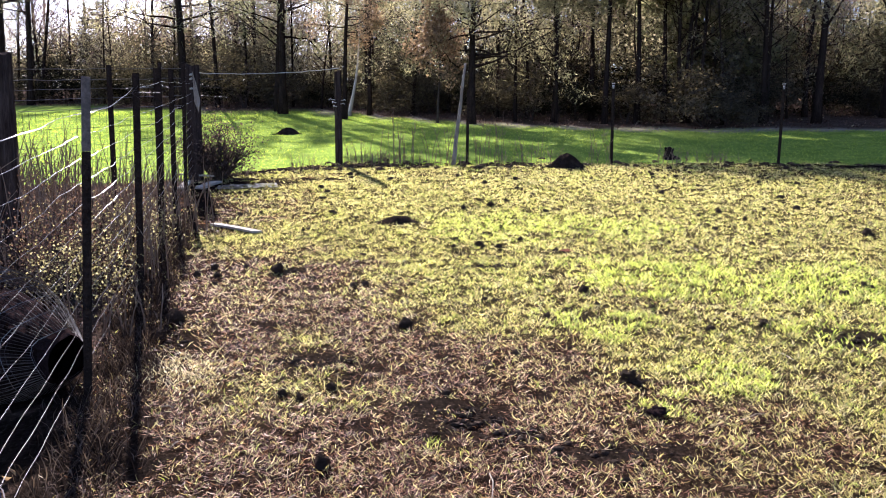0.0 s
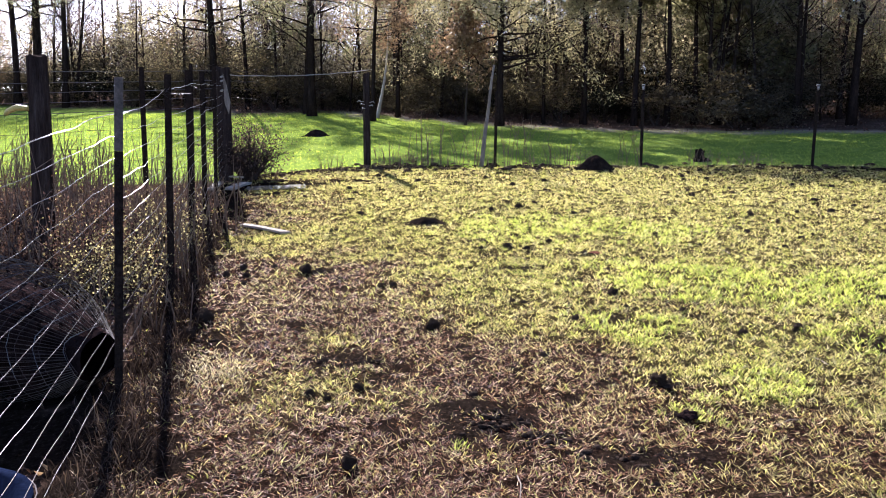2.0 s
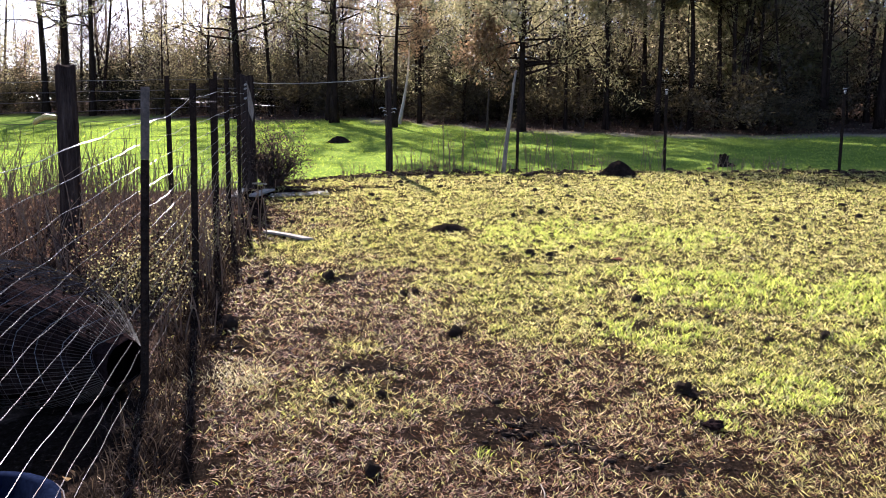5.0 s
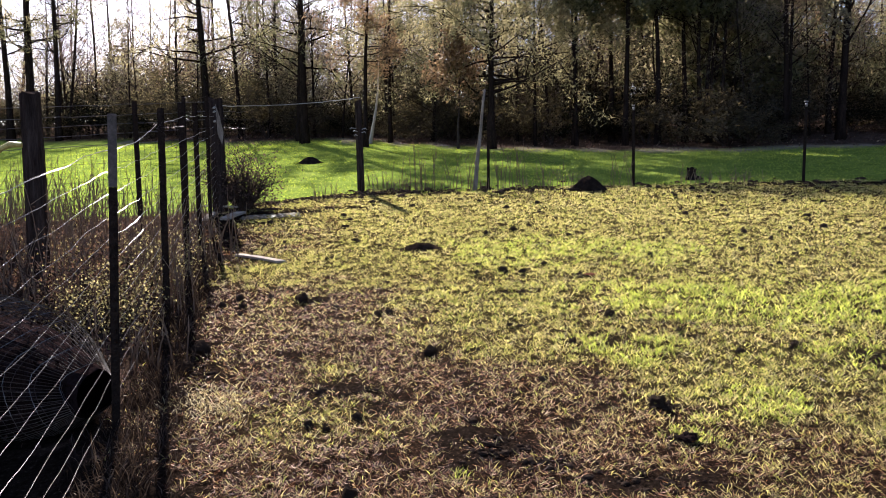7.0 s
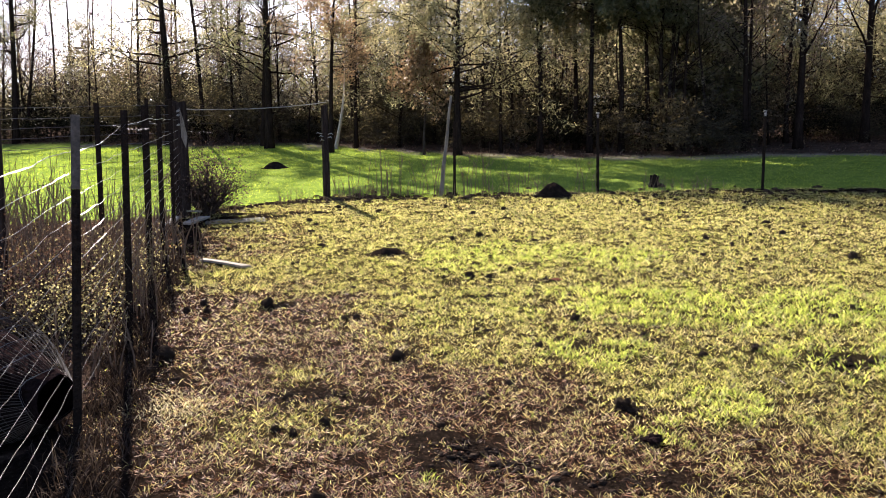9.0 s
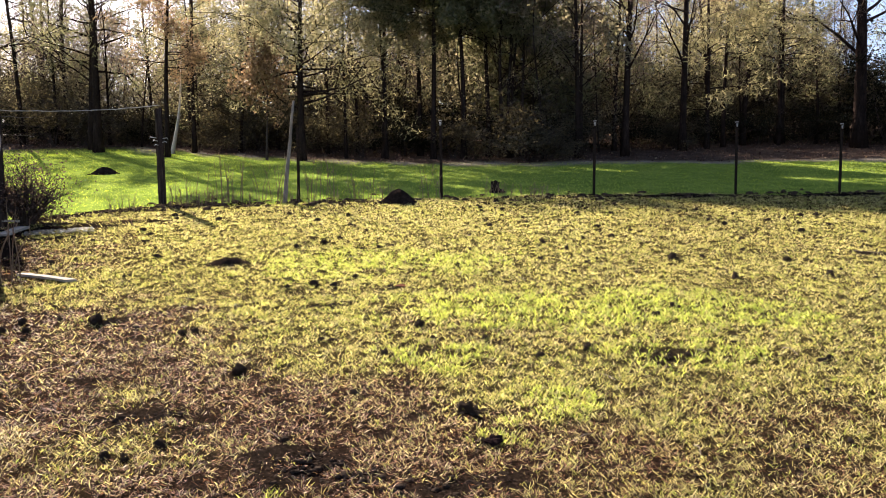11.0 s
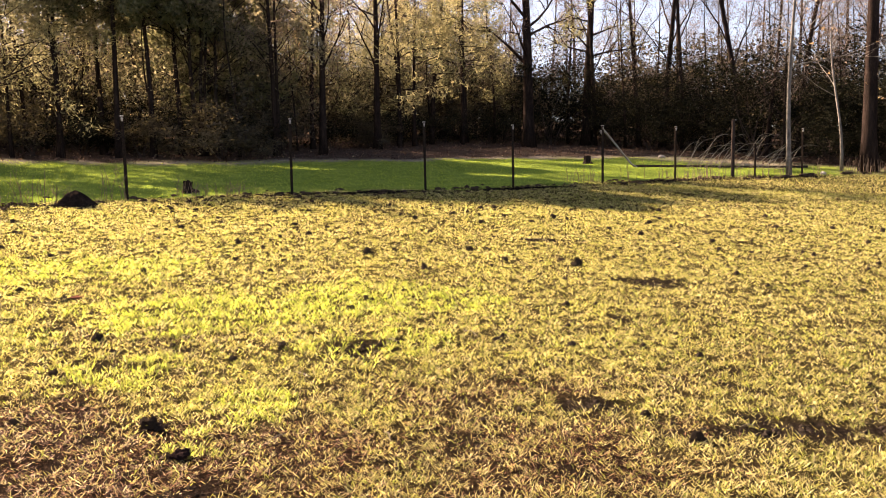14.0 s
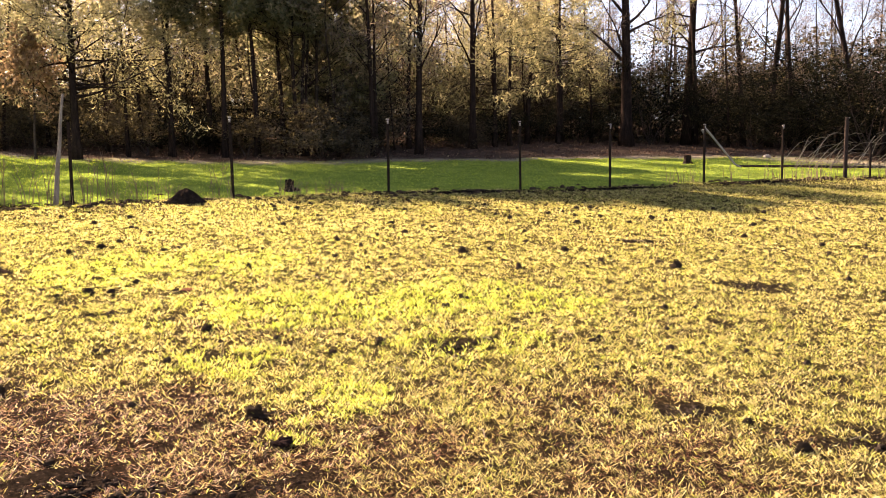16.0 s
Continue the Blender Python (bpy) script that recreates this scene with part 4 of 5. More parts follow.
def build_left_fence():
    posts = "steel posts of the left fence"
    for i, (y, h) in enumerate(((4.02, 1.59), (6.06, 1.60), (8.08, 1.64), (9.41, 1.65))):
        x = float(left_fence_x(y)) + (0.0, 0.0, -0.05, -0.04)[i]
        lab = "rusty steel T-post with faded white top carrying the wires" if i == 0 else "rusty dark steel T-post carrying the wires"
        t_post(lab, stand(x, y, 8 * i - 5, (0.5, -0.6, 0.8, -0.5)[i], (1.9, 0.3, -0.6, -0.3)[i]), h, posts, 0.36 if i == 0 else 0.0, False, (0.042, 0.05, 0.058, 0.058)[i])
    t_post("dark steel T-post standing in the brush", stand(-1.2, 8.55, 30, 0, -0.8), 1.69, posts, w=0.055)
    t_post("dark steel T-post standing in the brush", stand(-2.66, 10.97, 10, 0, -1.0), 1.77, posts, w=0.045)
    t_post("dark steel T-post behind the corner post", stand(-0.95, 11.4, 10, 0, 0), 1.75, posts, w=0.05)
    t_post("dark steel T-post behind the corner post", stand(-0.6, 10.6, 10, 0, 0), 1.72, posts, w=0.05)
    w = round_post("wooden_post", "thick dark round wooden post beyond the wire fence", stand(-1.82, 6.99, 0, 0, 0), 1.77, 0.082, 3)
    hook = Shape().tube([(-0.07, -0.03, 1.34), (-0.16, -0.04, 1.345), (-0.23, -0.04, 1.31), (-0.25, -0.04, 1.28)], [0.02, 0.026, 0.022, 0.015], 8)
    part("insulator", hook, YELLOW_PLASTIC, w, "yellowed plastic insulator on the post", True)
    c = round_post("corner_post", "stout weathered wooden corner post with a split pale face", stand(-0.53, 12.13, 0, 0, -0.5), 1.68, 0.105, 5, ragged=0.06)
    sp = Shape().add([(0.015, -0.115, 1.18), (0.075, -0.108, 1.02), (0.10, -0.09, 1.2), (0.05, -0.112, 1.45), (0.0, -0.115, 1.62), (0.04, -0.07, 1.2)], [(0, 1, 2, 3), (0, 3, 4), (0, 4, 5), (1, 0, 5), (2, 1, 5), (3, 2, 5), (4, 3, 5)])
    part("split_face", sp, POLE_WOOD, c, "pale splintered wood on the corner post")
    for z in (1.36, 1.5, 1.56):
        part("insulator", Shape().tube([(-0.03, -0.09, z), (-0.01, -0.14, z + 0.01)], [0.018, 0.014], 8), INSULATOR, c, "small white insulator")
    # the twelve twisted wires
    fence = thing("wire_fence", "slack twisted galvanised wires strung between steel posts", "fence", pose(0, 0, 0))
    heights = [0.15, 0.265, 0.38, 0.495, 0.61, 0.725, 0.84, 0.955, 1.07, 1.185, 1.30, 1.415]
    last = len(heights) - 1
    stops = [0.6, 4.02, 6.06, 8.08, 9.41, 12.0]
    rnd = random.Random(11)
    for k, hz in enumerate(heights):
        at = [hz * 0.985 - 0.02 - 0.01 * (k > 8), hz, hz + rnd.uniform(-0.02, 0.02), hz * 0.99 + rnd.uniform(-0.03, 0.03), hz + rnd.uniform(-0.02, 0.02), hz]
        if k == last:
            at = [1.345, 1.415, 1.50, 1.52, 1.50, 1.45]
        pts, y = [], 0.6
        while y < 12.0:
            z = np.interp(y, stops, at)
            j = max(i for i, s in enumerate(stops) if s <= y)
            u = (y - stops[j]) / (stops[min(j + 1, 5)] - stops[j])
            sag = (0.05 if k == last and j == 1 else 0.012) * 4 * u * (1 - u)
            wob = 0.010 * noise.noise(Vector((k * 7.3, y * 3.1, 0))) + 0.002 * noise.noise(Vector((k * 3.3, y * 9.0, 4)))
            x = float(left_fence_x(y)) - 0.012 + 0.012 * noise.noise(Vector((k * 5.1, y * 2.3, 9)))
            pts.append((x, y, RISE_X * x + RISE_Y * y + z - sag + wob))
            y += 0.009 if y < 5.2 else 0.05
        near = [p for p in pts if p[1] < 5.25]
        twisted(near, 0.0009 if k == last else 0.0004 + 0.00002 * k, 0.06, WIRE if k > 2 else RUST_WIRE, "strand", fence)
        twisted([p for p in pts if p[1] > 5.15], 0.0010, 1, WIRE, "strand", fence, False)
    # loose wire ends and clips at the posts
    for i, (y, z) in enumerate(((6.06, 1.5), (6.1, 1.38), (8.08, 1.5), (8.1, 1.6), (9.41, 1.55), (9.45, 1.62), (11.9, 1.6), (11.95, 1.7), (11.9, 1.5))):
        x = float(left_fence_x(y))
        pts = [Vector((x, y, ground_at(x, y) + z)) + Vector((rnd.uniform(-0.03, 0.05) * k, -0.03 * k + rnd.uniform(-0.04, 0.04), (0.02 * k + rnd.uniform(-0.04, 0.04)) * (1 if i % 2 else -1))) for k in range(5)]
        twisted(pts, 0.0009, 1, RUST_WIRE, "loose_end", fence, False)
    # the cross fence behind: five upper wires and a stayed mesh
    cross = thing("mesh_fence", "old wire mesh fence running off behind the brush", "fence", pose(0, 0, 0))
    ends = [(-0.53, 12.13), (-2.66, 10.97), (-6.5, 9.6), (-10.5, 8.6)]

    def on(u):
        i = min(int(u), 2)
        a, b = Vector(ends[i]), Vector(ends[i + 1])
        return a.lerp(b, u - i)
    for k, hz in enumerate((0.12, 0.28, 0.45, 0.65, 0.88, 1.13, 1.27, 1.40, 1.52, 1.66)):
        pts = []
        for i in range(61):
            p = on(i / 20)
            pts.append((p.x, p.y, RISE_X * p.x + RISE_Y * p.y + hz + 0.02 * noise.noise(Vector((i * 0.4, k * 3.0, 0)))))
        twisted(pts, 0.0028 if k > 4 else 0.0019, 1, WIRE if k > 4 else RUST_WIRE, "strand", cross, False)
        if k > 4:
            x0, y0 = ends[0]
            twisted([(x0 + 0.12 + 0.09 * i, y0 + 0.03 * i, RISE_X * x0 + RISE_Y * y0 + hz + 0.012 * rnd.uniform(-1, 1)) for i in range(-2, 5)], 0.002, 1, RUST_WIRE if k % 2 else WIRE, "loose_end", cross, False)
    for i in range(90):
        st = Shape()
        p = on(i / 30)
        z = RISE_X * p.x + RISE_Y * p.y
        st.tube([(p.x, p.y, z + 0.05), (p.x + rnd.uniform(-0.02, 0.02), p.y, z + 1.13)], [0.0022, 0.0022], 3, cap=False)
        part("stay", st, RUST_WIRE, cross)


def build_far_fence():
    posts = "posts of the field fence"
    lab = "slim dark steel T-post with a white insulator cap"
    for i, (x, y, h) in enumerate(((6.32, 12.08, 1.37), (8.85, 11.0, 1.34), (11.22, 9.91, 1.31), (13.01, 9.11, 1.27), (15.37, 8.38, 1.25), (17.67, 7.73, 1.22), (21.9, 6.1, 1.2))):
        t_post(lab, stand(x, y, -25 + 4 * i, 0.4 * (i % 3) - 0.4, (-0.8, 0.3, -0.5, 0.4, 0.2, -0.6, 0)[i]), h, posts, 0, True, 0.05)
    t_post("slim dark steel T-post beside a leaning pole", stand(3.96, 12.88, -20), 1.28, posts, w=0.05)
    t_post("short dark steel T-post by the brush pile", stand(19.97, 6.67, -20), 0.81, posts, w=0.05)
    p = round_post("wooden_post", "dark square-cut wooden post with white insulators", stand(1.85, 13.75, 0, 0, -1.0), 1.6, 0.062, 9, group=posts)
    for dx, z in ((-0.10, 1.06), (-0.15, 1.11), (-0.08, 0.99), (0.11, 1.1), (0.09, 1.04)):
        part("insulator", Shape().tube([(dx * 0.4, -0.05, z), (dx, -0.07, z + 0.015), (dx * 1.15, -0.07, z - 0.01)], [0.007, 0.009, 0.005], 8), INSULATOR, p, "white plastic insulator", True)
    lean = Shape()
    n = 8
    lean.tube([(0.19 * (i / n) + 0.005 * math.sin(i * 1.7), 0, -0.05 + 1.78 * i / n) for i in range(n + 1)], [0.042 - 0.003 * i for i in range(n + 1)], 10)
    q = thing("leaning_pole", "pale bleached pole leaning in the fence line", "fence post", stand(3.68, 12.8), posts)
    part("pole", lean, POLE_WOOD, q, smooth=True)
    w = round_post("wooden_post", "tall thin weathered wooden gate post", stand(19.31, 6.99, 0, 0, 0.6), 1.4, 0.042, 21, OLD_WOOD, group=posts)
    part("hinge_arm", Shape().tube([(0, 0, 1.37), (0.1, 0.0, 1.4), (0.17, 0.0, 1.4)], [0.014, 0.014, 0.012], 6), INSULATOR, w, "short pale hinge arm")
    # wire that rises from the corner to the next post
    wire = thing("fence_wire", "single pale wire strung from the corner post", "wire", pose(0, 0, 0))
    a, b = Vector((-0.55, 12.05, ground_at(-0.55, 12.1) + 1.60)), Vector((1.84, 13.68, ground_at(1.85, 13.7) + 1.66))
    twisted([a.lerp(b, i / 30) - Vector((0, 0, 0.05 * 4 * (i / 30) * (1 - i / 30))) + Vector((0, 0, 0.012 * noise.noise(Vector((i * 0.5, 0, 0))))) for i in range(31)], 0.0045, 1, INSULATOR, "strand", wire, False)
    # diagonal brace at one post
    s = thing("brace_pole", "pale brace pole sloping down from a fence post", "brace", pose(0, 0, 0))
    g0, g1 = ground_at(15.4, 8.4), ground_at(16.6, 8.25)
    part("pole", Shape().tube([(15.42, 8.42, g0 + 1.06), (15.35, 8.43, g0 + 1.12), (15.46, 8.42, g0 + 1.15), (15.6, 8.41, g0 + 1.08), (16.55, 8.3, g1 + 0.36), (16.75, 8.27, g1 + 0.3)], [0.03, 0.03, 0.03, 0.022, 0.02, 0.018], 8), INSULATOR, s)


build_left_fence()
build_far_fence()


# ---- things on the ground ----
def board(label, a, b, wide, thick, lift, seed, group="boards"):
    """A split, slightly bent board lying between two places."""
    rnd = random.Random(seed)
    va, vb = Vector((*a, ground_at(*a) + lift)), Vector((*b, ground_at(*b) + lift))
    d = vb - va
    side = Vector((-d.y, d.x, 0)).normalized() * wide / 2
    up = Vector((0, 0, thick))
    s, n, pts = Shape(), 6, []
    for i in range(n + 1):
        p = va.lerp(vb, i / n) + Vector((0, 0, 0.006 * math.sin(3 * i / n)))
        j = side * (1 + rnd.uniform(-0.08, 0.08))
        e = d.normalized() * (rnd.uniform(-0.02, 0.02) if i in (0, n) else 0)
        pts += [p - j + e, p + j - e, p + j * 0.97 + up - e, p - j * 0.97 + up + e]
    fs = [(i * 4 + k, i * 4 + (k + 1) % 4, i * 4 + 4 + (k + 1) % 4, i * 4 + 4 + k) for i in range(n) for k in range(4)] + [(3, 2, 1, 0), (n * 4, n * 4 + 1, n * 4 + 2, n * 4 + 3)]
    s.add(pts, fs)
    return solid("board", s, BOARD, label, "board", group=group)


def build_ground_things():
    board("weathered pale board lying on the grass", (-0.23, 8.42), (0.2, 7.88), 0.10, 0.022, 0.014, 1)
    board("weathered pale board by the corner post", (-0.80, 12.35), (-0.29, 11.95), 0.10, 0.025, 0.08, 2)
    board("short split board leaning on rubble", (-0.7, 11.2), (-0.6, 11.9), 0.10, 0.03, 0.02, 3)
    board("broad weathered board by the bramble", (-0.45, 11.12), (-0.22, 11.75), 0.14, 0.03, 0.02, 4)
    rnd = random.Random(4)
    chips = Shape()
    for i in range(300):
        x, y = -0.2 + rnd.random() * 0.8, 11.05 + rnd.random() * 0.4
        a, s = rnd.uniform(0, 6.3), rnd.uniform(0.012, 0.035)
        z = ground_at(x, y) + 0.012
        chips.add([(x + s * math.cos(a), y + s * math.sin(a), z), (x + s * math.cos(a + 1.9), y + s * math.sin(a + 1.9), z + 0.012), (x + s * math.cos(a + 3.4), y + s * math.sin(a + 3.4), z + 0.004), (x + s * math.cos(a + 4.6), y + s * math.sin(a + 4.6), z + 0.016)], [(0, 1, 2, 3), (0, 2, 1), (0, 3, 2)])
    solid("chip_scatter", chips, INSULATOR, "whitish chips and scraps strewn on bare soil", "debris", kind="stuff")
    # heaps, stumps
    def mound(label, x, y, wide, deep, high, seed):
        """A heap that slumps out into a thin skirt."""
        sh, rings, segs, pts = Shape(), 11, 30, []
        for i in range(rings + 1):
            u = i / rings
            for j in range(segs):
                a = 2 * math.pi * j / segs
                k = 1 + 0.22 * noise.noise(Vector((math.cos(a) * 1.6, math.sin(a) * 1.6, seed * 3.1)))
                px, py = wide * u * k * math.cos(a), deep * u * k * math.sin(a)
                z = high * (math.exp(-4.0 * u ** 2.6) - 0.02) + 0.05 * high * noise.noise(Vector((px * 14, py * 14, seed))) * 2
                pts.append((px, py, z + ground_at(x + px, y + py) - ground_at(x, y) - 0.012))
        sh.add(pts, [(i * segs + j, i * segs + (j + 1) % segs, (i + 1) * segs + (j + 1) % segs, (i + 1) * segs + j) for i in range(rings) for j in range(segs)])
        solid("soil_mound", sh, SOIL, label, "mound", stand(x, y))
    mound("dark heap of dug soil beside the fence", 5.37, 11.85, 0.40, 0.32, 0.245, 3)
    mound("small dark soil heap out in the field", 1.47, 20.65, 0.42, 0.3, 0.19, 8)
    mound("low dark soil heap in the grass", 1.68, 8.0, 0.34, 0.22, 0.085, 9)
    for (x, y, h, r, seed) in ((7.57, 12.3, 0.2, 0.08, 1), (20.18, 11.59, 0.2, 0.1, 2)):
        st = thing("tree_stump", "dark broken tree stump in the grass", "stump", stand(x, y))
        body, rr = Shape(), random.Random(seed)
        pts = []
        for i, z in enumerate((-0.03, 0.03, 0.1, h)):
            for j in range(12):
                a = 2 * math.pi * j / 12
                k = r * (1.5, 1.15, 1.0, 0.95)[i] * (1 + rr.uniform(-0.15, 0.15))
                pts.append((k * math.cos(a), k * math.sin(a), z + (rr.uniform(-0.05, 0.05) if i == 3 else 0)))
        body.add(pts, [(i * 12 + j, i * 12 + (j + 1) % 12, i * 12 + 12 + (j + 1) % 12, i * 12 + 12 + j) for i in range(3) for j in range(12)])
        part("bole", body, BARK, st)
        part("cut_top", Shape().add([(0.9 * r * math.cos(2 * math.pi * j / 12), 0.9 * r * math.sin(2 * math.pi * j / 12), h - 0.05 + 0.02 * math.sin(j)) for j in range(12)], [tuple(range(12))]), CUT_WOOD, st)
        part("root", Shape().tube([(r * 0.6, -0.02, 0.05), (r * 1.7, -0.05, 0.025), (r * 2.6, -0.05, -0.01)], [0.035, 0.03, 0.015], 7), BARK, st)
    # single clods that stand out: x, y, size
    NEAR_CLODS = [(1.0, 4.6, 0.042), (0.42, 3.74, 0.034), (0.28, 2.96, 0.04), (0.17, 3.72, 0.025), (2.42, 4.98, 0.042), (1.93, 4.5, 0.03), (1.67, 5.01, 0.026), (3.17, 3.94, 0.036),
                  (4.43, 4.47, 0.04), (4.17, 4.37, 0.036), (3.93, 4.31, 0.026), (0.83, 5.61, 0.034), (-0.19, 6.49, 0.04), (-0.32, 6.27, 0.034), (-0.16, 6.24, 0.03), (0.06, 8.98, 0.035),
                  (2.97, 8.7, 0.045), (2.16, 6.63, 0.042), (5.22, 6.93, 0.038), (4.63, 6.6, 0.032), (-0.43, 5.12, 0.062), (-0.5, 4.84, 0.05), (3.71, 6.74, 0.035), (5.85, 5.92, 0.05)]
    FAR_CLODS = [(6.19, 7.33, 0.04), (0.3, 6.24, 0.06), (2.81, 3.97, 0.03), (5.99, 6.08, 0.04), (5.71, 4.98, 0.045), (1.93, 3.4, 0.045), (3.8, 1.66, 0.03), (4.54, 2.57, 0.035), (6.64, 4.66, 0.04),
                 (7.02, 4.01, 0.055), (6.86, 5.31, 0.045), (9.83, 6.11, 0.05), (8.57, 6.48, 0.05), (3.67, 1.32, 0.045), (2.6, 8.6, 0.04), (0.25, 3.65, 0.025)]
    shapes = [Shape().lump((0, 0, 0.3), (1, 0.85, 0.75), 40 + i, 0.5, 7, 10, 0.45).mesh("clod", DUNG) for i in range(5)]
    for i, (x, y, s) in enumerate(NEAR_CLODS + FAR_CLODS):
        ob = new("dung_clod", shapes[i % 5])
        ob.matrix_basis = stand(x, y, 53 * i) @ Matrix.Diagonal((s * 1.05, s * 0.95, s * 1.15, 1))
        tagged(ob, "dark dried dung clod lying on the grass", "clod", "dung clods")
    # flat black lump added in place of a dark hole in the tuft
    solid("hole_lump", Shape().lump((0, 0, 0.02), (0.05, 0.035, 0.022), 17, 0.6, 7, 12, 0.3), SHADE_BLACK, "flat black lump standing in for a dark hole in a green tuft", "clod", stand(1.85, 2.98, 20))
    small, rr = Shape(), random.Random(8)
    for i in range(1000):
        r, a = 2.5 + 10.5 * rr.random() ** 0.7, radians(rr.uniform(-12, 86))
        x, y = r * math.sin(a), r * math.cos(a)
        if x < left_fence_x(y) + 0.1 or y > fence_line(x) - 0.2:
            continue
        s = (0.007 + 0.024 * rr.random() ** 2.5) * (0.35 + 0.075 * r)
        small.lump((x, y, ground_at(x, y) + s * 0.7), (s * rr.uniform(0.8, 1.8), s, s * rr.uniform(0.6, 1.1)), i, 0.5, 4, 6, 0.4)
    for cx, cy, a, b, turn in DUG:
        c, sn = math.cos(radians(turn)), math.sin(radians(turn))
        for k in range(int(60 + 300 * a * b)):
            u, v = rr.gauss(0, 0.5) * a, rr.gauss(0, 0.5) * b
            x, y = cx + u * c - v * sn, cy + u * sn + v * c
            s = 0.005 + 0.013 * rr.random() ** 2
            small.lump((x, y, ground_at(x, y) + s * 0.25), (s * rr.uniform(0.8, 1.6), s, s * 0.7), k, 0.5, 4, 6, 0.4)
    solid("crumbs", small, DUNG, "small dark crumbs of dung and soil strewn over the paddock", "crumbs", kind="stuff")
    strip = Shape()
    for i in range(900):
        x = rr.uniform(-0.4, 5) if i % 2 else rr.uniform(5, 20)
        y, s = float(fence_line(x)) + rr.gauss(-0.12, 0.28), 0.01 + 0.045 * rr.random() ** 2.5
        strip.lump((x, y, ground_at(x, y) + s * 0.2), (s * rr.uniform(0.8, 2.4), s * rr.uniform(0.7, 1.4), s * rr.uniform(0.3, 0.9)), i, 0.7, 4, 7, 0.35)
    solid("fence_litter", strip, MOULD, "crumbled soil, bark and dead leaves along the fence foot", "debris", kind="stuff")
    for x, y, s in ((2.85, 6.22, 0.06),):
        solid("rotten_wood", Shape().lump((0, 0, 0), (s * 1.5, s, s * 0.35), 5, 0.6, 7, 12, 0.2), RED_MULCH, "reddish crumbled rotten wood in the grass", "rotten wood", stand(x, y, 30))
    sticks = Shape()
    for i in range(60):
        r, a = 2.6 + 8 * rr.random(), radians(rr.uniform(-8, 84))
        x, y, t, ln = r * math.sin(a), r * math.cos(a), rr.uniform(0, 6.3), rr.uniform(0.05, 0.22)
        if x < left_fence_x(y) + 0.1:
            continue
        p, q = (x, y), (x + ln * math.cos(t), y + ln * math.sin(t))
        sticks.tube([(*p, ground_at(*p) + 0.012), ((p[0] + q[0]) / 2 + 0.01, (p[1] + q[1]) / 2, ground_at(*p) + 0.022), (*q, ground_at(*q) + 0.012)], [0.003, 0.003, 0.002], 4)
    solid("twigs", sticks, POLE_WOOD, "thin pale twigs lying on the grass", "twigs", kind="stuff")


